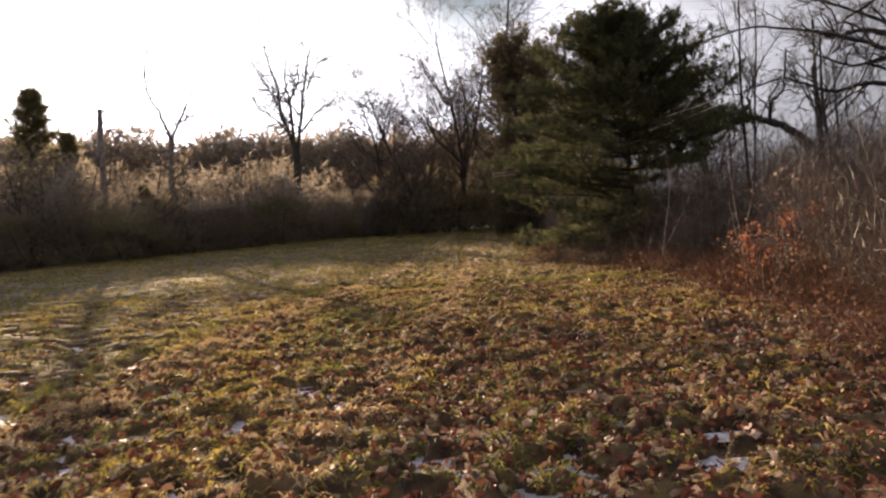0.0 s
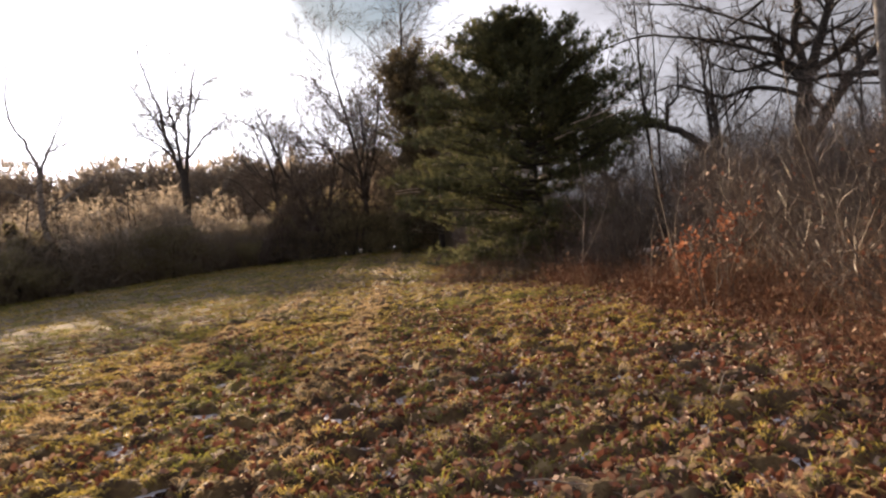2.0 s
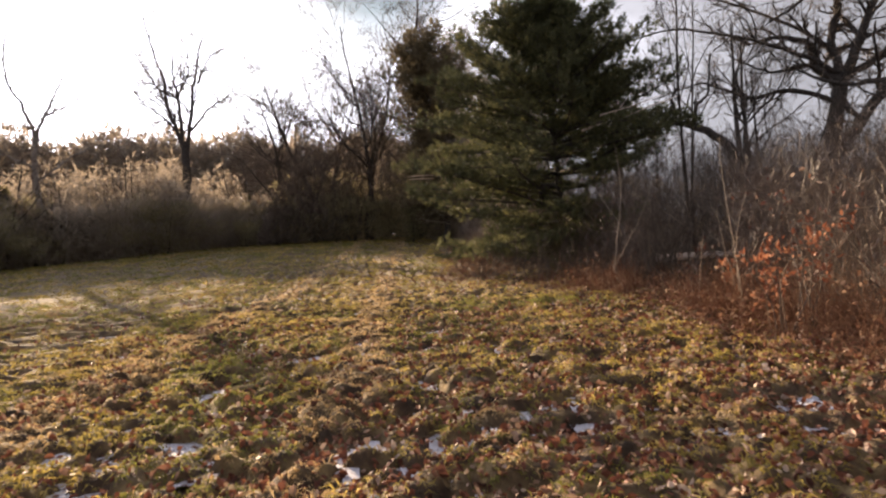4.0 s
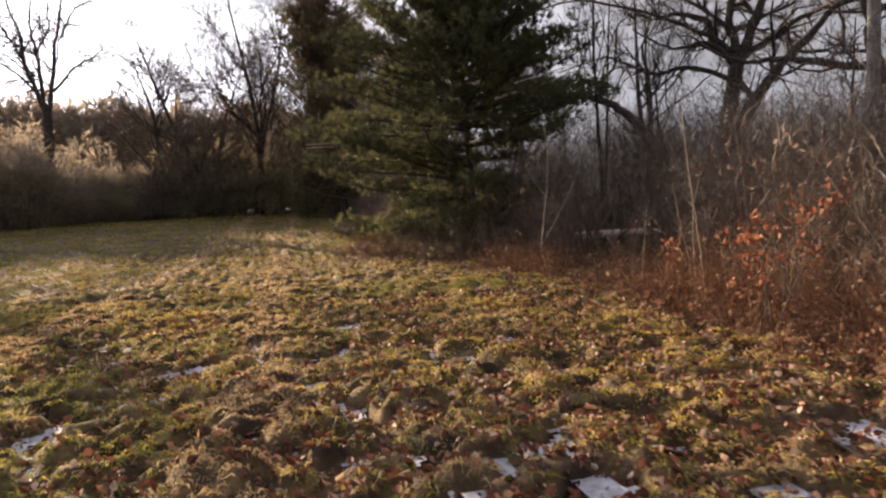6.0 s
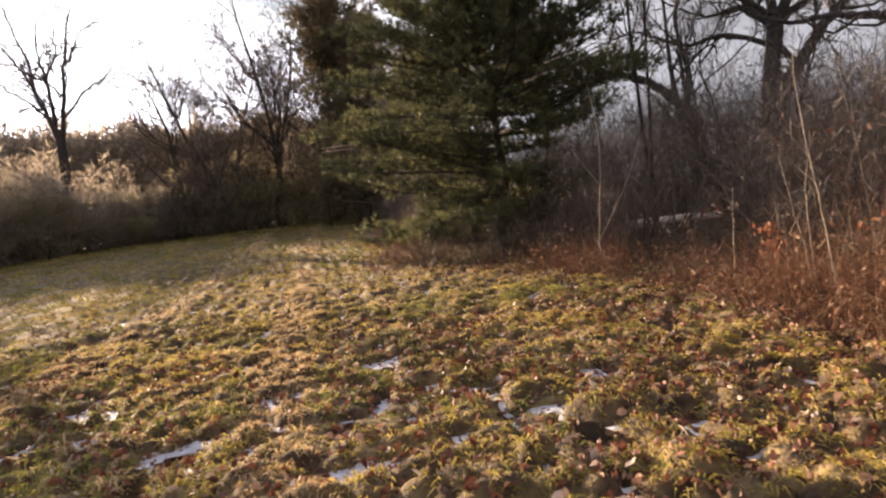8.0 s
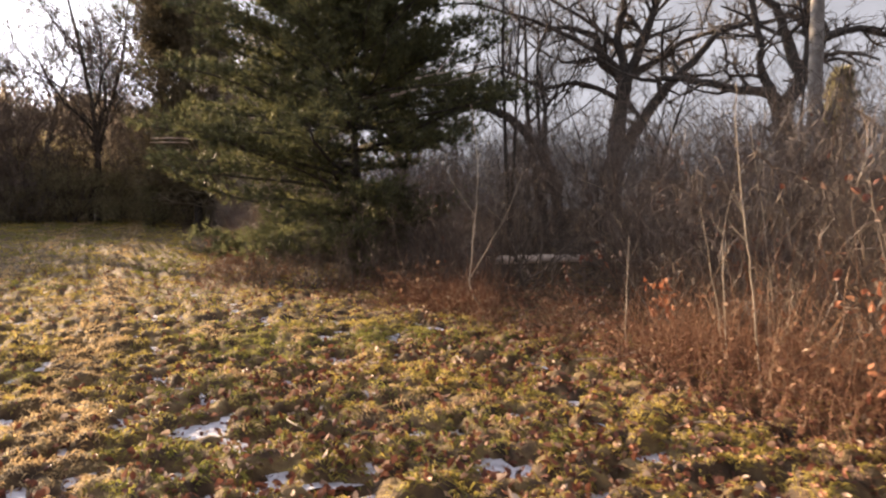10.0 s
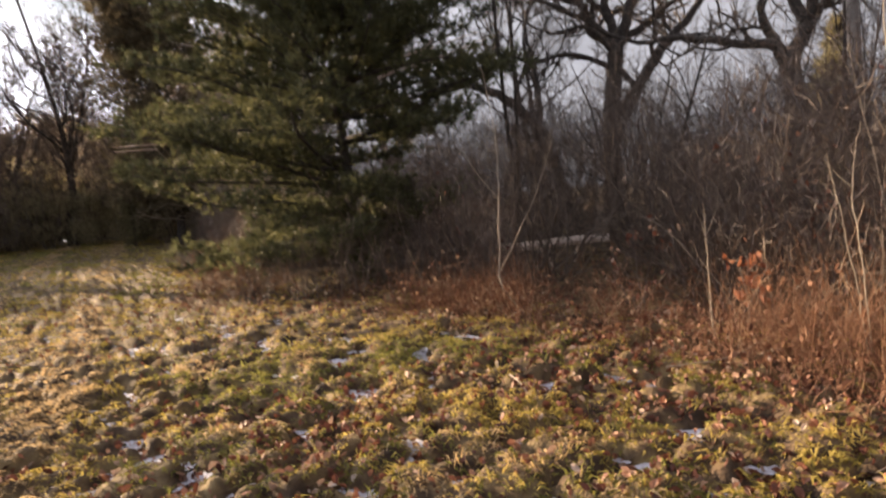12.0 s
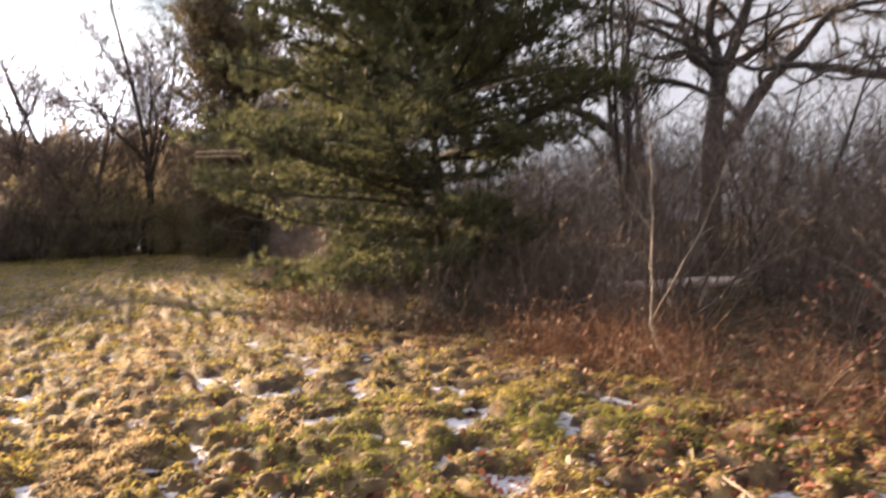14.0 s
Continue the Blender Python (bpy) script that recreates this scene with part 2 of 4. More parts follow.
def sprout(rng, line, count, lo, hi, angle, ratio, thin, n, wander, lift, least=0.004):
    """Side limbs from one limb, between lo and hi along it."""
    P, R = line
    total = np.linalg.norm(P[-1] - P[0])
    out = []
    for f in np.sort(rng.uniform(lo, hi, count)):
        k = min(int(f * (len(P) - 1)), len(P) - 2)
        g = f * (len(P) - 1) - k
        at, tan = P[k] * (1 - g) + P[k + 1] * g, unit(P[k + 1] - P[k])
        side = unit(np.cross(tan, rng.normal(0, 1, 3)))
        a = radians(angle) * rng.uniform(0.65, 1.25)
        out.append(grow(rng, at, tan * math.cos(a) + side * math.sin(a), total * ratio * rng.uniform(0.55, 1.2) * (1.15 - 0.5 * f),
                        max(least, (R[k] * (1 - g) + R[k + 1] * g) * thin), n, wander, lift))
    return out


def value_noise(x, y, seed, size):
    """Smooth noise from 0 to 1 on a lattice of that size in metres."""
    grid = np.random.RandomState(seed).rand(256, 256)
    u, v = np.asarray(x) / size, np.asarray(y) / size
    i, j = np.floor(u).astype(int), np.floor(v).astype(int)
    a, b = u - i, v - j
    a, b = a * a * (3 - 2 * a), b * b * (3 - 2 * b)
    g = lambda p, q: grid[p % 256, q % 256]
    return (g(i, j) * (1 - a) + g(i + 1, j) * a) * (1 - b) + (g(i, j + 1) * (1 - a) + g(i + 1, j + 1) * a) * b


def leaf_mesh(name, at, normal, along, size, curl, rng):
    """Curled lobed leaves, eight triangles each."""
    n = len(at)
    across = np.cross(normal, along)
    outline = np.array([(0, -0.5), (-0.28, -0.18), (0.0, -0.15), (0.28, -0.18), (-0.34, 0.2), (0.0, 0.22), (0.34, 0.2), (0.0, 0.58)])
    lift = np.array([0.02, 0.16, 0.0, 0.16, 0.2, 0.0, 0.2, 0.12])
    V = (at[:, None] + size[:, None, None] * (outline[None, :, :1] * across[:, None] * rng.uniform(0.6, 1.1, (n, 1, 1)) + outline[None, :, 1:] * along[:, None]
         + (lift[None, :, None] * curl[:, None, None] + rng.normal(0, 0.07, (n, 8, 1))) * normal[:, None]))
    tri = np.array([(0, 2, 1), (0, 3, 2), (4, 5, 7), (5, 6, 7)])
    quad = np.array([(1, 2, 5, 4), (2, 3, 6, 5)])
    off = (np.arange(n) * 8)[:, None, None]
    return mesh_np(name, V.reshape(-1, 3), [(tri[None] + off).reshape(-1, 3), (quad[None] + off).reshape(-1, 4)])


# ---- ground ----
EDGE_Y = [-30, 0, 6, 9, 11, 13.5, 17, 19, 21.5, 24.5, 27, 30, 47, 75]
EDGE_X = [1.5, 3.2, 3.7, 4.4, 4.9, 5.2, 5.4, 5.1, 4.1, 3.2, 3.5, 4.3, 5.6, 7.0]


def edge(y):
    """Where the field ends and the thicket begins."""
    return np.interp(y, EDGE_Y, EDGE_X)


def lie(x, y):
    """The broad height of the land."""
    y = np.asarray(y, dtype=float)
    s = np.clip((y - 22) / 42, 0, 1)
    return 0.14 + (0.5 + 0.75 * np.clip((np.asarray(x) + 30) / 18, 0, 1)) * s * s * (3 - 2 * s)


def dice(i, j, k):
    """A random number from 0 to 1 for each cell."""
    v = np.sin(i * 127.1 + j * 311.7 + k * 74.7) * 43758.5453
    return v - np.floor(v)


def tufty(x, y):
    """Rounded hummocks of matted grass, 0 in the gaps to 1 on top."""
    x, y = np.asarray(x, dtype=float), np.asarray(y, dtype=float)
    c = 0.25
    wx, wy = x + 0.3 * (value_noise(x, y, 3, 0.3) - 0.5), y + 0.3 * (value_noise(x, y, 4, 0.26) - 0.5)
    ix, iy = np.floor(wx / c), np.floor(wy / c)
    best = np.zeros(x.shape)
    for dx in (-1, 0, 1):
        for dy in (-1, 0, 1):
            i, j = ix + dx, iy + dy
            size = dice(i, j, 3)
            d2 = ((wx / c - i - 0.15 - 0.7 * dice(i, j, 1)) ** 2 + (wy / c - j - 0.15 - 0.7 * dice(i, j, 2)) ** 2) / (0.30 + 0.55 * size) ** 2
            best = np.maximum(best, (size > 0.18) * (0.6 + 0.4 * dice(i, j, 4)) * np.sqrt(np.clip(1 - d2, 0, 1)))
    return np.clip(best * (0.75 + 0.4 * value_noise(x, y, 5, 1.3)) + 0.12 * (value_noise(x, y, 10, 0.07) - 0.5), 0, 1)


LANE_U = (-6.0, -4.3, -4.0, -3.6, -3.2, -2.2, -1.55, -1.35, -1.0, -0.75, -0.5, -0.2, 0.05, 0.45, 0.6, 0.9, 1.1, 1.8, 2.6)
LANE_V = (0.45, 0.55, 0.9, 0.9, 0.4, 0.5, 0.55, 0.95, 0.95, 0.5, 0.15, 0.15, 0.6, 0.5, 0.18, 0.18, 0.62, 0.5, 0.45)


def rut(x, y):
    """Worn lanes that run along the field: near 0 in the bare ruts, near 1 on the pale straw between them."""
    x, y = np.asarray(x, dtype=float), np.asarray(y, dtype=float)
    u = x - 0.09 * y + 0.35 * (value_noise(x, y, 8, 2.4) - 0.5)
    return np.clip(np.interp(u, LANE_U, LANE_V) + 0.55 * (value_noise(x * 2.0, y, 9, 0.9) - 0.5), 0, 1)


def height(x, y):
    near = np.clip((60 - np.asarray(y)) / 30, 0, 1)
    return lie(x, y) + near * (0.19 * (tufty(x, y) - 0.5) + 0.05 * (value_noise(x, y, 6, 2.3) - 0.5) + 0.05 * (rut(x, y) - 0.5))


def axis(lo, hi, fine_lo, fine_hi, fine, grow_by=1.25):
    a = list(np.arange(fine_lo, fine_hi + fine / 2, fine))
    s = fine
    while a[-1] < hi:
        s *= grow_by
        a.append(a[-1] + s)
    s = fine
    while a[0] > lo:
        s *= grow_by
        a.insert(0, a[0] - s)
    return np.array(a)


gx, gy = axis(-1500, 1500, -2.6, 5.6, 0.05, 1.13), axis(-600, 2500, 3.9, 18.0, 0.05, 1.08)
GX, GY = np.meshgrid(gx, gy)
gv = np.stack([GX, GY, height(GX, GY)], axis=-1).reshape(-1, 3)
nx, ny = len(gx), len(gy)
gi = (np.arange(ny - 1)[:, None] * nx + np.arange(nx - 1)[None, :]).ravel()
ground = part("ground", mesh_np("ground", gv, [np.stack([gi, gi + 1, gi + nx + 1, gi + nx], axis=-1)], smooth=True), M_GROUND)
tagged(ground, "uneven winter field soil with matted thatch", "ground", kind="structure")

rng = np.random.RandomState(11)


def kites(base, way, length, wide, rng, bend=None):
    """Slim blades, two triangles each, that bend over towards their tips."""
    n = len(base)
    side = unit(np.cross(way, rng.normal(0, 1, (n, 3)))) * np.asarray(wide).reshape(-1, 1)
    L = np.asarray(length).reshape(-1, 1)
    mid = base + way * L * 0.5
    tip = base + (way if bend is None else unit(way + bend)) * L
    V = np.stack([base, mid - side, mid + side, tip], axis=1).reshape(-1, 3)
    o = (np.arange(n) * 4)[:, None]
    return V, np.concatenate([o + np.array([[0, 2, 1]]), o + np.array([[1, 2, 3]])])


# ---- grass ----
def tufts(x, y, per, tall, wide, radius, rng):
    n = len(x)
    big = rng.uniform(0.6, 1.25, n) * (0.55 + 0.7 * tufty(x, y))
    a = rng.uniform(0, 2 * np.pi, (n, per))
    q = np.sqrt(rng.rand(n, per)) * radius * big[:, None]
    px, py = (x[:, None] + q * np.cos(a)).ravel(), (y[:, None] + q * np.sin(a)).ravel()
    base = np.stack([px, py, height(px, py) - 0.012], -1)
    out = (q / (radius * big[:, None])).ravel()
    ar = a.ravel() + rng.normal(0, 0.6, n * per)
    lean = 0.3 + 1.1 * out * rng.uniform(0.4, 1.2, n * per)
    comb = rng.uniform(0.2, 0.5)
    d = np.stack([np.cos(ar) * lean + comb * 0.3, np.sin(ar) * lean - comb, np.ones(n * per)], -1)
    droop = np.stack([d[:, 0] * 0.9, d[:, 1] * 0.9, np.full(n * per, -0.55)], -1)
    L = tall * np.repeat(big, per) * rng.uniform(0.6, 1.4, n * per)
    return kites(base, unit(d), L, wide * rng.uniform(0.6, 1.5, n * per), rng, droop)


def jitter_grid(x0, x1, y0, y1, step, rng):
    X, Y = np.meshgrid(np.arange(x0, x1, step), np.arange(y0, y1, step))
    return (X + rng.uniform(-0.6, 0.6, X.shape) * step).ravel(), (Y + rng.uniform(-0.6, 0.6, X.shape) * step).ravel()


def grassy(x, y, rng):
    """Grass thins out under the thicket, in the ruts and at the leafy near end."""
    p = 0.97 - 0.62 * np.clip((x - edge(y) + 1.6) / 2.2, 0, 1) - 0.45 * (rut(x, y) < 0.36) - 0.34 * np.clip((10.5 - y) / 4, 0, 1) * np.clip((x + 1) / 3, 0, 1)
    return (rng.rand(len(x)) < p) & (tufty(x, y) + 0.12 * rng.rand(len(x)) > 0.32)


SORTS = {"grass": ([], [], M_GRASS, "matted golden winter grass in tufts"), "green_grass": ([], [], M_GREEN, "olive green grass patches in the winter field"),
         "straw_grass": ([], [], M_STRAW, "pale straw grass along the worn lanes")}
for (x0, x1, y0, y1, step), per, tall, wide, rad in (((-4.0, 6.3, 3.4, 18, 0.112), 20, 0.085, 0.0056, 0.085), ((-9, 6.5, 18, 27, 0.2), 22, 0.08, 0.009, 0.13),
                                                    ((-10, -4.0, 4, 18, 0.2), 22, 0.075, 0.008, 0.13), ((-24, 6.5, 27, 72, 0.55), 22, 0.15, 0.02, 0.35), ((-30, -9, 14, 27, 0.5), 22, 0.14, 0.018, 0.3), ((-9, 6, -4, 3.2, 0.24), 20, 0.08, 0.009, 0.15)):
    tx, ty = jitter_grid(x0, x1, y0, y1, step, rng)
    k = grassy(tx, ty, rng) if y0 < 27 else (tx < edge(ty) - 0.3)
    tx, ty = tx[k], ty[k]
    lane = rut(tx, ty) + 0.12 * rng.normal(0, 1, len(tx))
    lush = value_noise(tx + 0.14 * ty, ty * 0.6, 71, 1.1) + 0.1 * rng.normal(0, 1, len(tx))
    straw = (lane > 0.70) & (edge(ty) - tx > 1.2)
    green = ~straw & (lush - 0.22 * np.clip((tx - edge(ty) + 2.6) / 2.0, 0, 1) > 0.52)
    for name, k in (("grass", ~straw & ~green), ("green_grass", green), ("straw_grass", straw)):
        v, f = tufts(tx[k], ty[k], per, tall, wide, rad, rng)
        vs_, fs_ = SORTS[name][:2]
        fs_.append(f + sum(len(a) for a in vs_))
        vs_.append(v)
for name, (vs_, fs_, m_, text) in SORTS.items():
    tagged(part(name, mesh_np(name, np.concatenate(vs_), [np.concatenate(fs_)]), m_), text, "grass", kind="stuff")


# ---- snow in the hollows ----
wx_, wy_ = np.arange(-8.0, 5.0, 0.055), np.arange(3.2, 24.0, 0.055)
WX, WY = np.meshgrid(wx_, wy_)
level = lie(WX, WY) + 0.05 * (value_noise(WX, WY, 6, 2.3) - 0.5) + 0.05 * (rut(WX, WY) - 0.5) - 0.062 + 0.025 * value_noise(WX, WY, 24, 0.3)
lying = 0.55 * value_noise(WX, WY, 22, 0.24) + 0.35 * (1 - rut(WX, WY)) + 0.35 * (value_noise(WX, WY, 23, 2.6) - 0.5)
keep = (lying > 0.34) & (tufty(WX, WY) < 0.45) & (WX < edge(WY) - 0.6)
wn_ = len(wx_)
wi = (np.arange(len(wy_) - 1)[:, None] * wn_ + np.arange(wn_ - 1)[None, :])[keep[:-1, :-1] & keep[1:, 1:]]
SV, wq = np.stack([WX, WY, level], axis=-1).reshape(-1, 3), np.stack([wi, wi + 1, wi + wn_ + 1, wi + wn_], axis=-1)
used, back = np.unique(wq, return_inverse=True)
snow = part("snow_patches", mesh_np("snow_patches", SV[used], [back.reshape(-1, 4)], smooth=True), M_SNOW)
tagged(snow, "thin patches of old snow lying between grass tufts", "snow", kind="stuff")


# ---- fallen leaves ----
def strewn(x0, x1, y0, y1, step, rng):
    x, y = jitter_grid(x0, x1, y0, y1, step, rng)
    p = 0.10 + 0.9 * (tufty(x, y) < 0.3) + 0.7 * np.exp(-np.clip(edge(y) - x, 0, 50) / 1.9) + 1.3 * np.clip(value_noise(x, y, 31, 0.9) - 0.5, 0, 1) + 1.0 * np.clip((11 - y) / 4, 0, 1) * np.clip((x + 1.5) / 3, 0.25, 1) + 0.3 * (rut(x, y) < 0.4)
    k = (rng.rand(len(x)) < p) & (x < edge(y) + 2.0)
    return x[k], y[k]


parts = [strewn(-3.5, 7.5, 3, 16, 0.06, rng), strewn(-8, 7, 16, 30, 0.13, rng), strewn(-9, -3.5, 4, 16, 0.11, rng), strewn(-8, 6, -4, 3, 0.15, rng)]
lx, ly = np.concatenate([p[0] for p in parts]), np.concatenate([p[1] for p in parts])
ln = len(lx)
la = rng.uniform(0, 2 * np.pi, ln)
lnorm = unit(np.stack([rng.normal(0, 0.75, ln), rng.normal(0, 0.75, ln), np.ones(ln)], -1))
lalong = unit(np.cross(lnorm, np.stack([np.cos(la), np.sin(la), np.zeros(ln)], -1)))
leaves = part("fallen_leaves", leaf_mesh("fallen_leaves", np.stack([lx, ly, height(lx, ly) + rng.uniform(0.008, 0.05, ln)], -1), lnorm, lalong,
                                         rng.uniform(0.026, 0.08, ln), rng.uniform(-1.2, 3.2, ln), rng), M_LEAF)
tagged(leaves, "curled brown and tan oak leaves littering the grass", "leaves", kind="stuff")

# ---- russet undergrowth along the edge ----
def clearing(x, y):
    """A thin place in the thicket, from the field edge to a fallen log."""
    return (np.abs((np.asarray(x) - 6.0) * 0.86 - (np.asarray(y) - 15.6) * 0.51) < 0.95) & (np.asarray(y) > 14) & (np.asarray(y) < 21.6)


n = 18000
uy = -3.0 + 36.5 * rng.rand(n) ** 1.05
ux = edge(uy) + rng.normal(1.0, 0.95, n)
k = (ux > edge(uy) - 0.8) & (value_noise(ux, uy, 41, 0.9) + 0.3 * rng.rand(n) > np.where((uy > 19) & (uy < 28), 0.56, 0.48))
ey = rng.uniform(10.5, 19.5, 2600)
ex = edge(ey) + rng.uniform(-0.15, 1.3, 2600)
lines = [grow(rng, (x, y, lie(x, y) - 0.05), (rng.normal(0, 0.2), rng.normal(0, 0.2), 1), rng.uniform(0.35, 0.9) * (0.5 + 0.9 * h), rng.uniform(0.002, 0.004), 5, 0.24, -0.03, 0.35)
         for x, y, h in zip(ex, ey, value_noise(ex, ey, 43, 0.7)) if not clearing(x, y)]
for x, y, lush in zip(ux[k], uy[k], 0.45 + 1.1 * value_noise(ux[k], uy[k], 42, 0.9)):
    tall = rng.uniform(0.25, 1.05) * np.clip(0.4 + 0.5 * (x - edge(y) + 0.7), 0.3, 1.5) * lush * (0.45 if 19.5 < y < 28 else 1.25 if x < edge(y) + 1.2 else 1.0) * (0.55 if clearing(x, y) else 1.0)
    lines.append(grow(rng, (x, y, lie(x, y) - 0.05), (rng.normal(0, 0.4), rng.normal(0, 0.4), 1), tall, rng.uniform(0.002, 0.0042), 4, 0.4, -0.12, 0.35))
weeds = part("undergrowth", tube_mesh("undergrowth", lines, 3), M_WEED)
tagged(weeds, "russet dead weeds and bramble canes along the field edge", "undergrowth", kind="stuff")
ends = np.array([l[0][2 + i % 2] for i, l in enumerate(lines) if i % 2 == 0])
en = len(ends)
enorm = unit(rng.normal(0, 1, (en, 3)))
clinging = part("withered_leaves", leaf_mesh("withered_leaves", ends, enorm, unit(np.cross(enorm, rng.normal(0, 1, (en, 3)))), rng.uniform(0.03, 0.075, en), rng.uniform(-0.5, 2.0, en), rng), M_WEED)
tagged(clinging, "withered russet leaves caught in the edge weeds", "leaves", kind="stuff")


# ---- shrubs ----
def shrub(name, seed, tall, stems, mat, label, category, radius=0.014, spread=0.45, least=0.003):
    r = np.random.RandomState(seed)
    root = thing(name, label, category)
    main = [grow(r, (r.normal(0, 0.22), r.normal(0, 0.22), -0.05), (r.normal(0, spread), r.normal(0, spread), 1), tall * r.uniform(0.5, 1.1), radius * r.uniform(0.6, 1.4), 6, 0.2, 0.02) for _ in range(stems)]
    side = [s for m in main for s in sprout(r, m, 5, 0.2, 0.95, 48, 0.42, 0.6, 4, 0.28, 0.03)]
    fine = [s for m in side for s in sprout(r, m, 3, 0.2, 1.0, 50, 0.55, 0.7, 2, 0.28, 0.0, least)]
    part("stem_clump", tube_mesh("stem_clump", main, 4), mat, root, kind="stuff")
    part("twig_mass", tube_mesh("twig_mass", side + fine, 3), mat, root, kind="stuff")
    return root


def place_copies(protos, spots, r, group, scale=(0.8, 1.25), wide=1.0):
    """The first spots take the originals, the rest copies of them."""
    made = []
    for i, (x, y, *k) in enumerate(spots):
        s = (k[0] if k else 1.0) * r.uniform(*scale)
        m = pose(x, y, float(lie(x, y)), 0, 0, r.uniform(0, 360)) @ Matrix.Diagonal((wide * s * r.uniform(0.8, 1.2), wide * s * r.uniform(0.8, 1.2), s, 1))
        p = protos[i % len(protos)]
        c = p if i < len(protos) else copy_thing(p, pose(0, 0, 0))
        made.append((tagged(c, group=group), m))
    for c, m in made:
        c.matrix_basis = m


r = np.random.RandomState(7)
SHRUBS = [shrub("shrub", 100 + i, 2.5, 20, M_SHRUB, "leafless grey-brown shrub with dense thin twigs", "shrub") for i in range(4)]
spots = []
for row, (off, step, k) in enumerate(((1.9, 1.6, 0.72), (3.4, 1.8, 0.95), (5.6, 2.5, 1.15), (8.4, 3.2, 1.5), (12.5, 4.0, 1.8))):
    y = -2.0
    while y < 40:
        x = float(edge(y)) + off + r.normal(0, 0.4)
        if not (19.0 < y < 29 and off < 3) and not (y > 30 and off > 9) and not clearing(x, y):
            spots.append((x, y, k * (0.85 if y < 9 else 1.0)))
        y += step * r.uniform(0.75, 1.3)
place_copies(SHRUBS, spots, r, "shrubs of the thicket")
DARK = [shrub("shrub", 140 + i, 2.4, 30, M_TWIG, "dark dense leafless shrub standing out of the thicket", "shrub", 0.016, 0.55) for i in range(2)]
place_copies(DARK, [(8.6, 15.9), (9.3, 17.6), (7.6, 19.3), (10.5, 14.5), (8.2, 22.5), (11.5, 19.0)], r, "dark shrubs of the thicket", (0.85, 1.2))
TAN = [shrub("shrub", 150 + i, 2.8, 26, M_SHRUB, "tall brown leafless shrub with upright stems", "shrub", 0.0065, 0.3) for i in range(2)]
place_copies(TAN, [(7.3, 13.3), (8.1, 14.0), (8.6, 12.8), (7.2, 12.2), (9.4, 13.6), (7.6, 10.6), (10.2, 14.2), (11.5, 15.6), (12.8, 16.4), (11.2, 13.2)], r, "tan shrubs of the thicket", (0.8, 1.1))


LOW = [shrub("shrub", 160 + i, 1.3, 22, M_SHRUB, "low tangled leafless brush at the foot of the pine", "shrub", 0.008, 0.6) for i in range(2)]
place_copies(LOW, [(6.7, 22.6), (5.5, 22.3), (7.6, 22.0), (4.6, 22.9), (8.4, 22.6), (6.2, 21.6), (3.9, 23.4)], r, "low brush under the pine", (0.8, 1.2))


def twig_fill(name, n, where, top, length, wide, mat, label, rng, up=1.1, skew=0.75):
    """A tangle of fine twigs that fills a band of land up to a given height."""
    x, y = where(n, rng)
    h = top(x, y)
    z = lie(x, y) + h * rng.rand(len(x)) ** skew
    d = unit(rng.normal(0, 0.75, (len(x), 3)) + np.array([0, 0, up]))
    v, f = kites(np.stack([x, y, z], -1) - d * 0.2, d, length * rng.uniform(0.4, 1.3, len(x)), wide * rng.uniform(0.5, 1.4, len(x)), rng, rng.normal(0, 0.35, (len(x), 3)))
    return tagged(part(name, mesh_np(name, v, [f]), mat), label, "thicket", kind="stuff")


def thicket_band(n, rng):
    y = -3.0 + 45.5 * rng.rand(n) ** 1.1
    x = edge(y) + 1.0 + 15 * rng.rand(n) ** 1.5
    k = ~((y > 20) & (y < 28) & (x < 7.0)) & ~clearing(x, y)
    return x[k], y[k]


def thicket_top(x, y):
    return (1.4 + 0.25 * np.clip(x - edge(y), 0, 14)) * (0.4 + 0.8 * value_noise(x, y, 51, 3.0) + 0.6 * value_noise(x, y, 52, 1.0)) * np.where(y < 9, 0.75, 1.0)


twig_fill("thicket_twigs", 95000, thicket_band, thicket_top, 0.6, 0.0055, M_SHRUB, "dense tangle of grey-brown twigs behind the field edge", rng)


def back_band(n, rng):
    y = -3.0 + 46 * rng.rand(n)
    x = edge(y) + 4.5 + 14 * rng.rand(n)
    k = ~clearing(x, y) & ~((y > 22) & (y < 31) & (x < 9.5))
    return x[k], y[k]


def back_top(x, y):
    return (2.0 + 0.12 * np.clip(x - edge(y), 0, 18)) * (0.35 + 0.8 * value_noise(x, y, 55, 3.4) + 0.55 * value_noise(x, y, 56, 1.0)) * np.where(y < 9, 0.7, 1.0)


twig_fill("thicket_crowns", 80000, back_band, back_top, 0.8, 0.0075, M_SHRUB, "dark twiggy crowns of the bushes deep in the thicket", rng, up=0.9, skew=0.6)


# arching canes and vines
cx, cy = thicket_band(5200, rng)
k = (value_noise(cx, cy, 53, 1.3) > 0.35)
cx, cy = cx[k], cy[k]
canes = []
for x, y in zip(cx, cy):
    ln_ = rng.uniform(0.9, 2.6) * (1.0 if y > 9 else 0.8)
    canes.append(grow(rng, (x, y, lie(x, y) - 0.05), (rng.normal(0, 0.45), rng.normal(0, 0.45), 1), ln_, rng.uniform(0.003, 0.008), 7, 0.2, rng.uniform(-0.16, 0.04), 0.35))
part("thicket_canes", tube_mesh("thicket_canes", canes, 3), M_SHRUB)
tagged(bpy.data.objects["thicket_canes"], "arching brown canes and vines of the thicket", "thicket", kind="stuff")


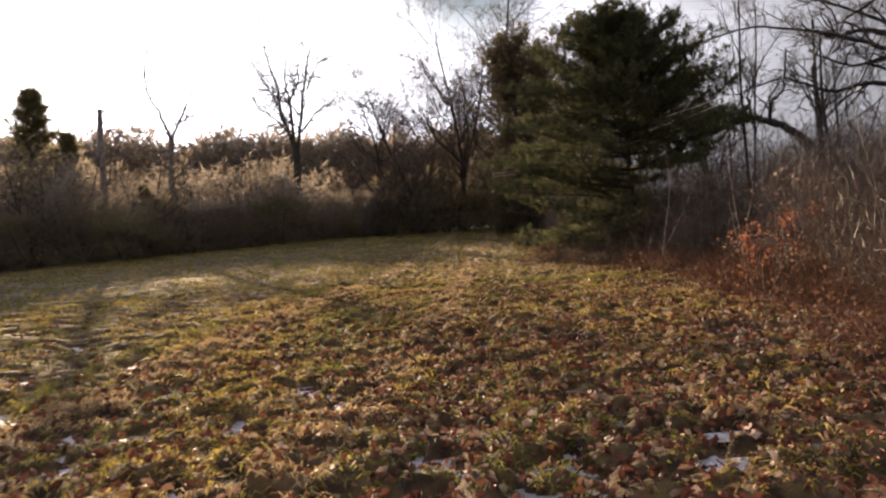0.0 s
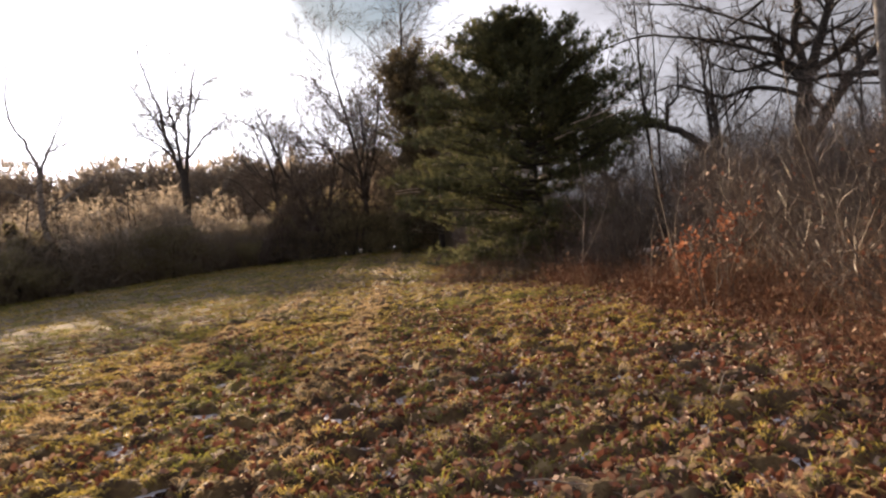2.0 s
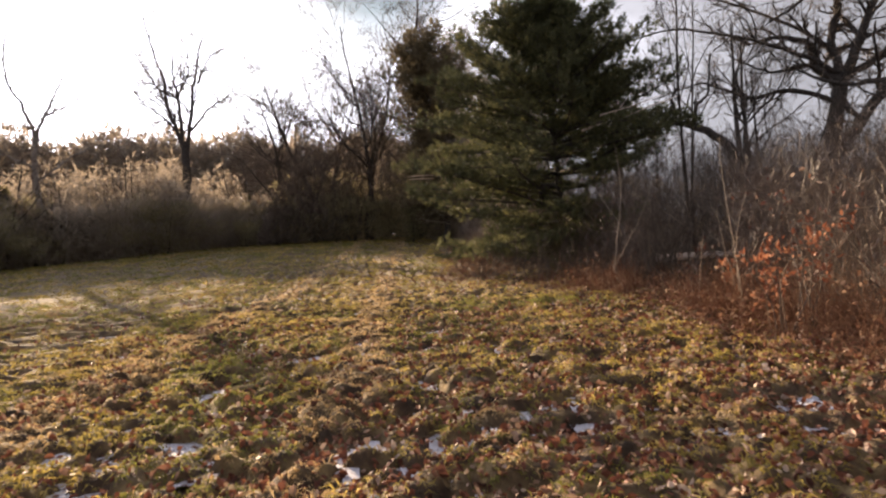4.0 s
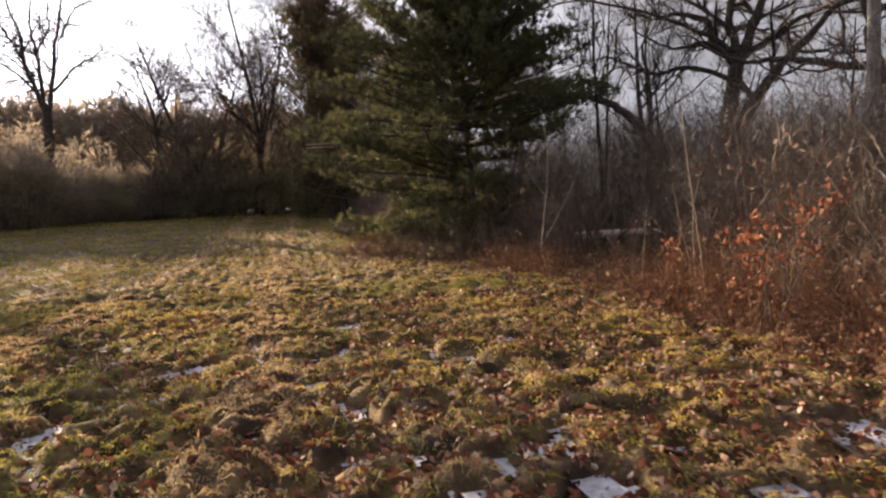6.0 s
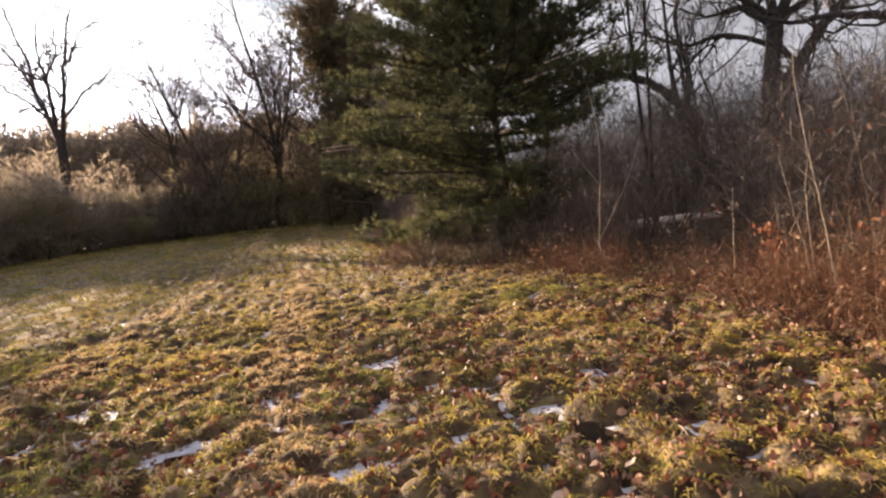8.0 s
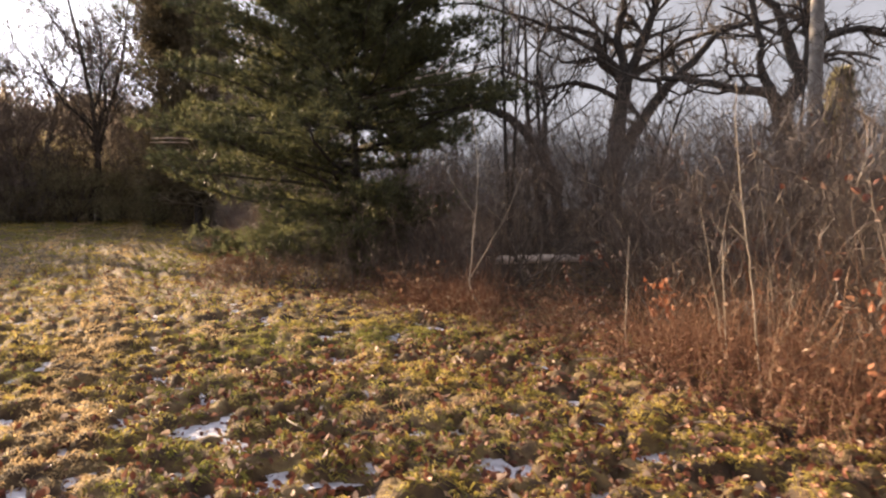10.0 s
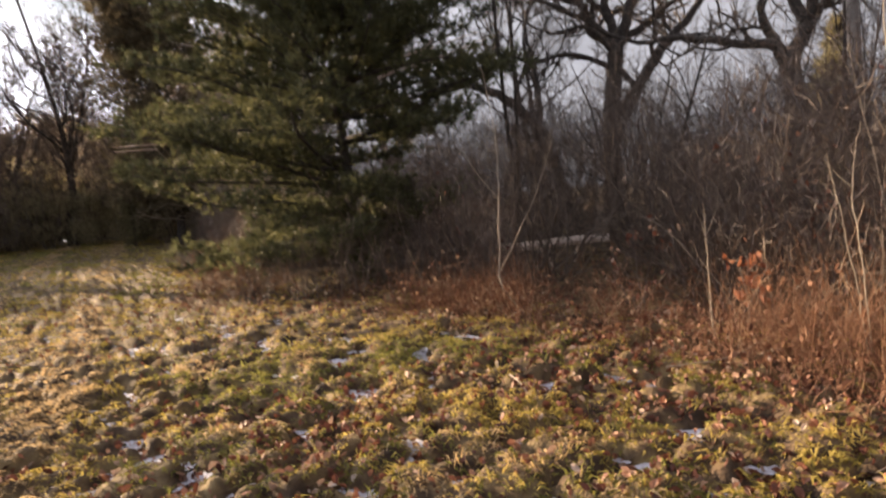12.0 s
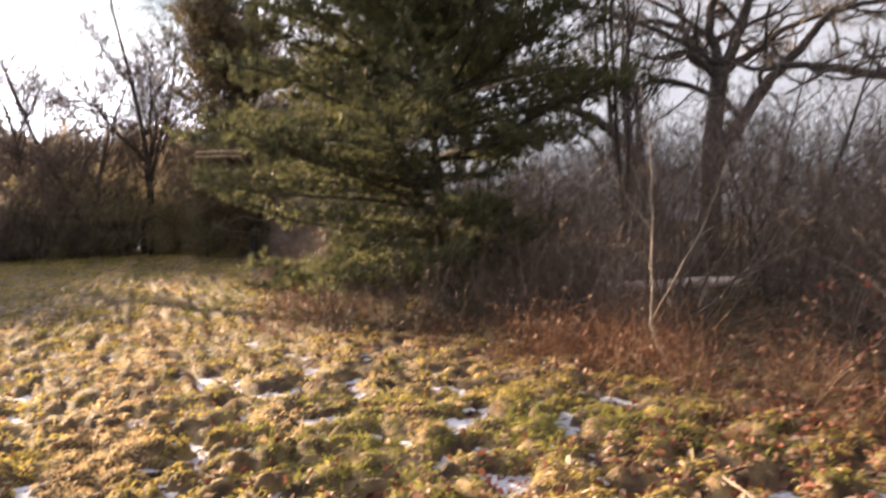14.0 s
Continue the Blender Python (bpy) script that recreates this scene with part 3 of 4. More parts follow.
pale = []
for x, y in zip(*thicket_band(1300, rng)):
    pale.append(grow(rng, (x, y, lie(x, y) - 0.05), (rng.normal(0, 0.25), rng.normal(0, 0.25), 1), rng.uniform(0.8, 2.3), rng.uniform(0.003, 0.0055), 7, 0.12, rng.uniform(-0.05, 0.04), 0.35))
tagged(part("pale_stems", tube_mesh("pale_stems", pale, 4), M_PALE), "scattered pale dry stems standing in the thicket", "thicket", kind="stuff")


hx, hy = thicket_band(2600, rng)
k = hx - edge(hy) < 7
hx, hy = hx[k], hy[k]
hn = len(hx)
hnorm = unit(rng.normal(0, 1, (hn, 3)))
hung = part("hanging_leaves", leaf_mesh("hanging_leaves", np.stack([hx, hy, lie(hx, hy) + thicket_top(hx, hy) * rng.uniform(0.15, 0.95, hn)], -1), hnorm, unit(np.cross(hnorm, rng.normal(0, 1, (hn, 3)))),
                                            rng.uniform(0.03, 0.08, hn), rng.uniform(-0.5, 2.2, hn), rng), M_LEAF)
tagged(hung, "withered brown and pale leaves hanging in the thicket", "leaves", kind="stuff")


# ---- trees ----
def bare_tree(name, seed, tall, radius, label, limbs=9, first=0.3, wander=0.1, lean=(0, 0), reach=0.55, angle=48, mat=None, trunks=1, counts=(7, 6), fine=0.006, fork=0.12, haze=0):
    r = np.random.RandomState(seed)
    root = thing(name, label, "tree")
    for k in range(trunks):
        w = np.array([lean[0] + r.normal(0, 0.04) + (fork * (k - (trunks - 1) / 2) if trunks > 1 else 0), lean[1] + r.normal(0, 0.05 + 0.1 * (k > 0)), 1.0])
        t = grow(r, (0.25 * k * r.normal(), 0.25 * k * r.normal(), -0.1), w, tall * (1 - 0.1 * k), radius * (1 - 0.2 * k), 10, wander * 0.5, 0.03, 0.2)
        part("trunk", tube_mesh("trunk", [t], 10), mat or M_BARK, root)
        big = sprout(r, t, limbs, first, 0.97, angle, reach, 0.5, 8, wander * 1.6, 0.05)
        for b in big:
            part("limb", tube_mesh("limb", [b], 6), mat or M_BARK, root)
        mid = [s for m in big for s in sprout(r, m, counts[0], 0.2, 1.0, 45, 0.5, 0.55, 5, wander * 1.8, 0.05, fine)]
        tw = [s for m in mid for s in sprout(r, m, counts[1], 0.15, 1.0, 42, 0.55, 0.6, 3, wander * 2, 0.05, fine)]
        part("twig_mass", tube_mesh("twig_mass", mid + tw, 3), M_TWIG, root, kind="stuff")
        if haze:
            ends = np.concatenate([p[0][1:] for p in tw])
            ways = unit(np.concatenate([np.diff(p[0], axis=0) for p in tw]))
            ends, ways = np.repeat(ends, haze, axis=0), np.repeat(ways, haze, axis=0)
            v, f = kites(ends, unit(ways + r.normal(0, 0.5, ways.shape)), r.uniform(0.3, 0.9, len(ends)), np.full(len(ends), 0.014), r)
            part("spray_mass", mesh_np("spray_mass", v, [f]), M_TWIG, root, kind="stuff")
    return root


def smooth_line(pts, n):
    """A rounded polyline of n points through a few corners."""
    P = np.array([pts[0]] + list(pts) + [pts[-1]], dtype=float)
    out = []
    for f in np.linspace(0, len(pts) - 1 - 1e-6, n):
        i, u = int(f), f - int(f)
        a, b, c, d = P[i], P[i + 1], P[i + 2], P[i + 3]
        out.append(0.5 * ((2 * b) + (c - a) * u + (2 * a - 5 * b + 4 * c - d) * u * u + (3 * b - a - 3 * c + d) * u ** 3))
    return np.array(out)


def oak(name, seed, stems, label, spray=9, fine=0.009, twigs=6, mat=None):
    """An old oak. stems: radius at the foot, radius at the end, and the corners (across, depth, up) that the limb runs through."""
    r = np.random.RandomState(seed)
    root = thing(name, label, "tree")
    subs = []
    for i, (r0, r1, corners) in enumerate(stems):
        n = 5 * len(corners)
        P = smooth_line(corners, n)
        P[1:] += np.cumsum(r.normal(0, 0.045, (n - 1, 3)), axis=0) if i else 0.0
        line = (P, np.linspace(r0, r1, n) * 0.85 * (1 + r.normal(0, 0.04, n)))
        part("trunk" if i == 0 else "limb", tube_mesh("limb", [line], 9), mat or M_BARK, root)
        if i:
            subs += sprout(r, line, spray, 0.15, 1.0, 55, 0.38, 0.5, 7, 0.28, 0.03, fine)
    for b in subs:
        part("branch", tube_mesh("branch", [b], 5), mat or M_BARK, root)
    mid = [s for m in subs for s in sprout(r, m, 6, 0.15, 1.0, 50, 0.5, 0.6, 5, 0.25, 0.03, fine)]
    tw = [s for m in mid for s in sprout(r, m, twigs, 0.15, 1.0, 45, 0.55, 0.7, 4, 0.25, 0.02, fine * 0.8)]
    part("twig_mass", tube_mesh("twig_mass", mid + tw, 3), M_TWIG, root, kind="stuff")
    return root


def stand(ob, x, y, turn=0, k=1.0):
    ob.matrix_basis = pose(x, y, float(lie(x, y)), 0, 0, turn) @ Matrix.Scale(k, 4)
    return ob


OAK_A = stand(oak("oak_tree", 201, (
    (0.55, 0.40, ((0, 0, -0.2), (0.1, 0, 2.5), (0.3, 0, 5.0), (0.7, 0, 7.5))),
    (0.30, 0.05, ((0.7, 0, 7.4), (-0.3, 0.3, 8.0), (-0.6, 0.6, 9.3), (-1.8, 0.9, 9.9), (-3.2, 1.2, 10.0), (-4.6, 1.0, 10.8))),
    (0.34, 0.06, ((0.7, 0, 7.4), (1.1, -0.2, 8.9), (1.7, -0.5, 10.2), (2.4, -0.4, 11.9), (3.0, -0.2, 14.0))),
    (0.26, 0.05, ((0.7, 0, 7.4), (1.8, 0.3, 8.3), (3.3, 0.8, 9.3), (5.6, 1.2, 10.2), (7.2, 1.0, 11.0))),
    (0.30, 0.06, ((0.6, 0, 7.8), (0.1, 0.3, 9.5), (0.4, 0.3, 11.2), (-0.4, 0.6, 13.2))),
    (0.15, 0.03, ((0.6, 0, 7.8), (-1.4, -0.5, 8.9), (-4.0, -1.0, 9.8), (-7.0, -1.4, 10.4), (-10.0, -1.2, 10.0))),
    (0.14, 0.03, ((0.4, 0.1, 9.0), (-1.5, 0.8, 10.6), (-4.2, 1.2, 12.2), (-7.4, 1.5, 13.0))),
    (0.14, 0.03, ((1.1, 0, 9.0), (3.0, 0.5, 11.2), (6.2, 0.6, 12.6))),
    (0.17, 0.03, ((0.5, 0, 6.4), (-1.4, -0.6, 7.1), (-3.4, -1.0, 6.9), (-5.4, -1.2, 7.8), (-7.6, -1.2, 7.4))),
    (0.15, 0.03, ((0.6, 0, 7.2), (-0.8, -0.8, 8.2), (-2.8, -1.4, 8.1), (-4.6, -1.6, 9.0))),
    (0.36, 0.07, ((0.4, 0, 3.6), (1.4, -0.3, 5.2), (2.4, -0.6, 6.9), (3.4, -0.8, 8.1), (4.6, -0.9, 9.4), (6.6, -1.1, 10.0), (8.2, -1.0, 11.2))),
), "large bare oak with gnarled spreading limbs", spray=17, twigs=7), 23.2, 34.2, -28)
OAK_B = stand(oak("oak_tree", 202, (
    (0.52, 0.42, ((0, 0, -0.2), (0.05, 0, 2.0), (-0.1, 0, 3.8), (-0.25, 0, 5.0))),
    (0.26, 0.06, ((-0.3, 0, 4.9), (-0.6, 0.1, 5.9), (-0.9, 0.2, 7.1), (-1.2, 0.1, 8.6), (-1.9, 0.0, 10.4), (-3.6, -0.2, 11.6))),
    (0.36, 0.08, ((-0.2, 0, 4.9), (0.3, -0.1, 6.4), (0.6, -0.2, 7.8), (0.7, -0.2, 9.6), (1.0, -0.4, 12.5))),
    (0.26, 0.06, ((0.3, 0, 6.5), (-0.2, 0.3, 8.4), (-0.7, 0.4, 9.6), (-2.8, 0.6, 10.8), (-5.4, 0.4, 11.0), (-7.6, 0.6, 10.0))),
    (0.24, 0.05, ((-0.4, 0, 5.5), (-1.6, -0.2, 6.0), (-3.4, -0.4, 6.4), (-5.0, -0.3, 6.5), (-6.6, -0.4, 7.4))),
    (0.22, 0.05, ((0.6, 0, 7.4), (2.0, 0.2, 8.0), (3.6, 0.3, 7.7), (5.2, 0.4, 7.0))),
    (0.10, 0.03, ((-0.2, -0.2, 4.0), (-0.8, -0.3, 4.3), (-1.5, -0.4, 4.5))),
), "large bare oak with forked trunk beyond the thicket", spray=11), 24.1, 25.5, -38)
TREE_C = stand(bare_tree("bare_tree", 203, 11, 0.2, "slim leafless tree with several upright stems", 8, 0.25, 0.1, (0, 0), 0.45, 38, trunks=3), 19.8, 35)
TREE_D = stand(bare_tree("bare_tree", 204, 10.5, 0.07, "slender leafless tree rising out of the shrubs", 9, 0.35, 0.08, (0.0, 0), 0.35, 26, trunks=2, fork=0.12), 10.9, 24.5)
TREE_E = stand(oak("leaning_tree", 205, (
    (0.30, 0.22, ((1.6, 0, -0.2), (1.2, 0, 2.0), (0.7, 0, 3.6), (-0.2, 0, 4.7))),
    (0.22, 0.05, ((-0.2, 0, 4.7), (-1.2, 0, 5.3), (-2.1, 0.2, 5.6), (-3.0, 0.2, 5.5), (-3.6, 0.1, 6.6))),
    (0.12, 0.03, ((-1.2, 0, 5.3), (-1.0, 0.1, 6.4), (-0.5, 0.2, 7.2), (-0.4, 0.2, 8.6))),
    (0.10, 0.03, ((-2.1, 0.2, 5.6), (-2.2, 0, 6.6), (-1.9, 0, 7.4))),
    (0.14, 0.03, ((0.7, 0, 3.6), (1.0, 0.2, 5.5), (0.8, 0.2, 7.5), (1.2, 0.2, 9.2))),
), "leaning leafless tree with a curved arching trunk", spray=6), 16.3, 31.4, -24)
for i, (x, y, h) in enumerate(((-4.8, 62, 12.0), (-1.4, 60, 13.8), (2.0, 58.5, 16.5), (5.2, 57, 19), (10, 54, 13.5), (14, 50, 12), (18, 46, 11))):
    stand(bare_tree("bare_tree", 210 + i, h, 0.22, "tall leafless tree with a spreading crown at the field corner", 15, 0.22, 0.12, (r.normal(-0.05, 0.05), 0), 0.5, 46, trunks=2, counts=(8, 6), fine=0.012, fork=0.3, haze=2), x, y, 40 * i)
DEAD = stand(oak("dead_tree", 230, (
    (0.42, 0.32, ((0.3, 0, -0.2), (0.2, 0, 3.0), (0.3, 0, 6.0), (0.3, 0, 8.2))),
    (0.20, 0.04, ((0.3, 0, 7.6), (-0.5, 0.2, 10.5), (-0.7, 0.3, 12.6), (-1.5, 0.2, 15.4), (-1.9, 0, 17.4))),
    (0.19, 0.04, ((0.2, 0, 7.6), (0.1, -0.4, 11.0), (-0.2, -0.5, 13.6), (0.3, -0.6, 16.4))),
    (0.21, 0.04, ((0.4, 0, 7.4), (1.1, 0.1, 10.2), (1.6, 0.2, 13.4), (2.3, 0.2, 16.0), (3.1, 0.2, 18.2))),
    (0.13, 0.04, ((0.8, 0.1, 9.0), (2.0, 0.2, 10.6), (3.0, 0.1, 11.0), (3.9, 0.1, 11.8))),
    (0.11, 0.04, ((-0.3, 0.1, 9.6), (-1.4, 0.2, 12.2), (-2.5, 0.1, 14.2), (-3.3, 0, 15.6))),
    (0.11, 0.04, ((0.2, 0, 8.4), (-1.2, -0.2, 10.2), (-2.2, -0.1, 11.0), (-3.0, 0, 12.4))),
    (0.11, 0.04, ((1.5, 0.2, 12.6), (2.4, 0.2, 14.4), (3.6, 0.2, 15.2))),
    (0.11, 0.04, ((0.1, -0.4, 11.4), (0.8, -0.3, 13.4), (0.9, -0.4, 15.4))),
), "tall dead tree with bare upright limbs above the treeline", spray=14, fine=0.02, twigs=5), -12.1, 58.5)
# pole colour in place of bark: glare that washes out the trunk, as colour
SNAG = stand(oak("bare_tree", 231, (
    (0.27, 0.16, ((0, 0, -0.2), (0.08, 0, 2.6), (-0.05, 0, 5.4), (0.02, 0, 8.6))),
    (0.10, 0.04, ((0.05, 0, 4.2), (0.35, 0.1, 4.9), (0.45, 0.1, 5.6))),
    (0.09, 0.04, ((0, 0, 5.8), (-0.35, 0.1, 6.4), (-0.4, 0, 7.2))),
    (0.08, 0.03, ((0, 0, 7.0), (0.3, -0.1, 7.6), (0.35, -0.1, 8.3))),
), "slim broken trunk standing at the edge of the treeline", spray=3, fine=0.014, twigs=2, mat=M_POLE), -23.9, 50, 0, 1.25)
# bark paled here too, to stand in for glare around the sun
FORKED = stand(oak("bare_tree", 232, (
    (0.26, 0.15, ((0, 0, -0.2), (0.1, 0, 2.6), (0.0, 0, 4.6), (0.1, 0, 6.6))),
    (0.12, 0.03, ((0.1, 0, 6.4), (-0.3, 0.2, 8.0), (-0.9, 0.1, 9.4), (-1.0, 0, 11.4), (-0.7, 0, 13.4))),
    (0.13, 0.03, ((0.1, 0, 6.4), (0.6, -0.2, 7.6), (1.3, -0.2, 8.9), (1.7, 0, 10.2))),
    (0.09, 0.02, ((0.6, -0.2, 7.6), (1.5, -0.3, 8.2), (2.6, -0.2, 8.9))),
    (0.10, 0.02, ((0.05, 0, 4.4), (1.0, 0.6, 5.2), (2.1, 1.0, 5.7), (3.0, 1.2, 6.5))),
    (0.10, 0.02, ((0.05, 0, 5.0), (-1.0, -0.5, 5.7), (-2.0, -0.9, 6.1), (-2.8, -1.0, 7.0))),
), "tall forked leafless tree in front of the treeline", spray=8, fine=0.012, twigs=4, mat=M_POLE), -19.1, 50, 0, 1.2)


def needle_tufts(name, at, way, length, count, wide, rng, fan=0.55):
    """Sprays of needles: thin blades that fan out along each way."""
    n = len(at)
    A = np.repeat(at, count, axis=0)
    D = unit(np.repeat(way, count, axis=0) + rng.normal(0, fan, (n * count, 3)))
    S = unit(np.cross(D, rng.normal(0, 1, (n * count, 3)))) * wide
    L = (np.repeat(length, count) * rng.uniform(0.7, 1.2, n * count))[:, None]
    V = np.stack([A - S, A + S, A + D * L], axis=1)
    return mesh_np(name, V.reshape(-1, 3), [np.arange(3 * n * count).reshape(-1, 3)])


def pine(name, seed, tall, profile, label, whorl=0.42, boughs=6, sub=12, tufts=9, count=7, length=0.17, wide=0.011, low=0.9, bare=None, mat=None, split=False, lean=0.03, tiers=None, rough=0.62, fluff=0.035, crest=0.9, stray=0.1, foot=0.0):
    """A pine: whorls of boughs with flat sprays of branchlets and needle tufts; where split, each bough is a part with its needles."""
    r = np.random.RandomState(seed)
    root = thing(name, label, "tree")
    trunk = grow(r, (foot, 0, -0.1), (lean, 0, 1), tall, 0.019 * tall, 14, 0.025, 0.02, 0.12)
    part("trunk", tube_mesh("trunk", [trunk], 12), M_BARK, root)
    zs, west, east = zip(*[(p[0], p[1], p[-1]) for p in profile])
    limbs, all_at, all_way = [], [], []
    if tiers is None:
        tiers, z = [], low
        while z < tall - 0.25:
            tiers.append(z)
            z += whorl * r.uniform(0.8, 1.2) * (0.75 if z > 0.6 * tall else 1.0)
    for z in tiers:
        turn = r.uniform(0, 6.28)
        for k in range(boughs):
            a = turn + k * 2 * np.pi / boughs + r.normal(0, 0.2)
            zz = z + r.normal(0, stray)
            base = np.array([np.interp(zz, trunk[0][:, 2], trunk[0][:, i]) for i in (0, 1)] + [zz])
            turned = 0.5 + 0.5 * math.cos(a)
            reach = (np.interp(zz, zs, east) * turned + np.interp(zz, zs, west) * (1 - turned)) * r.uniform(rough, 1.08)
            steep = np.interp(zz / tall, (0, 0.45, 0.62, 0.85, 1), (-0.06, 0.06, 0.4 * crest, 0.9 * crest, 1.5 * crest))
            if bare and math.cos(a - bare[0]) > 0.3 and zz < bare[1]:
                if r.rand() < 0.62:
                    continue
                reach *= 0.55
            limb = grow(r, base, (math.cos(a), math.sin(a), steep), reach, 0.012 + 0.010 * reach, 8, 0.06, 0.012, 0.25)
            P, subs, at, way = limb[0], [], [], []
            for f in np.linspace(0.2, 1.0, max(3, int(sub * (0.5 + 0.15 * reach)))):
                j = min(int(f * 7), 6)
                p, tan = P[j] + (P[j + 1] - P[j]) * (f * 7 - j), unit(P[j + 1] - P[j])
                for sgn in (-1, 1):
                    sd = unit(np.cross(tan, (0, 0, 1))) * sgn
                    d = unit(tan * 0.75 + sd * 0.75 + np.array([0, 0, r.uniform(-0.1, 0.3)]))
                    line = grow(r, p, d, (0.3 + 0.18 * reach) * (1.15 - 0.6 * f) * r.uniform(0.6, 1.3), 0.006, 4, 0.1, 0.04, 0.4)
                    subs.append(line)
                    for g in np.linspace(0.15, 1, tufts):
                        jj = min(int(g * 3), 2)
                        at.append(line[0][jj] + (line[0][jj + 1] - line[0][jj]) * (g * 3 - jj) + r.normal(0, fluff, 3))
                        way.append(unit(line[0][jj + 1] - line[0][jj]) + np.array([0, 0, 0.25]))
            if split:
                v1, q1 = tubes([limb], 5)
                v2, q2 = tubes(subs, 3)
                b = part("bough", mesh_np("bough", np.concatenate([v1, v2]), [q1, q2 + len(v1)], smooth=True), M_BARK, root)
                part("needles", needle_tufts("needles", np.array(at), np.array(way), np.full(len(at), length), count, wide, r), mat or M_NEEDLE, b, kind="stuff")
            else:
                limbs.append(limb)
                all_at += at
                all_way += way
    if not split:
        part("bough_mass", tube_mesh("bough_mass", limbs, 5), M_BARK, root, kind="stuff")
        part("needles", needle_tufts("needles", np.array(all_at), np.array(all_way), np.full(len(all_at), length), count, wide, r), mat or M_NEEDLE, root, kind="stuff")
    return root


PINE = stand(pine("pine_tree", 301, 8.4, ((0.5, 4.2, 1.8), (1.2, 4.8, 2.2), (2.4, 5.6, 2.9), (3.2, 5.3, 3.8), (4.0, 4.9, 4.6), (4.65, 4.5, 4.3), (5.05, 3.3, 3.5), (5.4, 4.0, 3.9), (6.2, 3.4, 3.2), (7.0, 2.5, 2.4), (7.7, 1.7, 1.6), (8.4, 0.8, 0.8)),
                  "dark green white pine with layered drooping boughs", boughs=9, sub=9, tufts=8, count=11, length=0.2, wide=0.0145, bare=(0.0, 3.1), split=True, lean=-0.09, foot=0.75, rough=0.74, fluff=0.085, crest=0.72, stray=0.10,
                  tiers=(0.7, 1.15, 1.65, 2.15, 2.65, 3.2, 3.75, 4.2, 4.55, 4.85, 5.2, 5.5, 5.8, 6.1, 6.4, 6.7, 7.0, 7.3, 7.6, 7.85, 8.1)), 6.5, 26.4)
low_limb = grow(np.random.RandomState(5), (0.75, -0.1, 1.3), (-0.62, -0.35, 0.7), 2.6, 0.075, 9, 0.05, 0.0, 0.4)
part("limb", tube_mesh("limb", [low_limb], 8), M_BARK, PINE, "heavy bare lower limb")
for p0, d, ln_, rad in (((0.9, -2.0, 4.4), (0.94, -0.06, 0.36), 3.4, 0.04), ((1.4, -2.3, 4.8), (0.94, 0.0, 0.34), 2.2, 0.028), ((1.9, -2.2, 4.85), (0.6, -0.2, 0.75), 0.9, 0.022)):
    part("limb", tube_mesh("limb", [grow(np.random.RandomState(9), p0, d, ln_, rad, 8, 0.04, -0.02, 0.3)], 6), M_LOG, PINE, "pale broken dead limb")
for dz in (0.0, 0.16):
    part("limb", tube_mesh("limb", [grow(np.random.RandomState(12), (-3.7, -0.6, 3.22 + 0.6 * dz), (-1, -0.1, 0.02), 0.85, 0.015, 5, 0.04, 0.0, 0.5)], 5), M_LOG, PINE, "pale broken dead limb")
PINE_2 = stand(pine("pine_tree", 302, 12.2, ((0, 1.8), (3, 3.0), (7, 3.6), (9, 3.6), (11, 3.2), (12.2, 2.0)), "tall brownish pine behind the nearer pine", whorl=0.6,
                    boughs=7, sub=7, tufts=6, count=7, length=0.32, wide=0.03, low=1.5, mat=M_DULLPINE, fluff=0.2, stray=0.35, crest=1.0), 6.4, 48)

# ---- treeline across the field ----
r = np.random.RandomState(17)
LINE = [(-40, 34), (-27, 43), (-20, 47.5), (-15, 50), (-11, 54), (-4, 65), (3, 71), (7.5, 64), (8, 54), (7.5, 46), (8, 37)]
TOPS = [5.2, 4.6, 4.2, 4.0, 4.0, 4.8, 8.0, 12.0, 11.0, 9.0, 6.0]
LN = np.array(LINE, dtype=float)
cum = np.concatenate([[0], np.cumsum(np.linalg.norm(np.diff(LN, axis=0), axis=1))])


def along_line(s):
    return np.interp(s, cum, LN[:, 0]), np.interp(s, cum, LN[:, 1])


def line_band(n, rng):
    s = rng.rand(n) * cum[-1]
    x, y = along_line(s)
    u = np.interp(s, cum, np.gradient(LN[:, 0], cum)), np.interp(s, cum, np.gradient(LN[:, 1], cum))
    off = 4.2 * rng.rand(n) - 0.5
    return x - u[1] * off, y + u[0] * off


def line_top(x, y):
    d = (x[:, None] - LN[None, :, 0]) ** 2 + (y[:, None] - LN[None, :, 1]) ** 2
    w = 1 / (d + 4.0) ** 2
    h = (w * np.array(TOPS)).sum(1) / w.sum(1)
    return h * (0.5 + 1.3 * np.clip(value_noise(x + 0.6 * y, y, 61, 5.0) - 0.28, 0, 1) + 0.4 * value_noise(x, y, 62, 1.3))


twig_fill("treeline_twigs", 50000, line_band, line_top, 1.4, 0.032, M_VEILED, "dense tan and grey twig tangle of the far treeline", rng, up=0.7, skew=0.75)



def behind_band(n, rng):
    s = rng.rand(n) * cum[5]
    x, y = along_line(s)
    u = np.interp(s, cum, np.gradient(LN[:, 0], cum)), np.interp(s, cum, np.gradient(LN[:, 1], cum))
    off = 7 + 24 * rng.rand(n)
    return x - u[1] * off, y + u[0] * off


def behind_top(x, y):
    return 7.5 * (0.35 + 0.6 * value_noise(x, y, 68, 6.0) + 0.4 * value_noise(x, y, 69, 1.8))


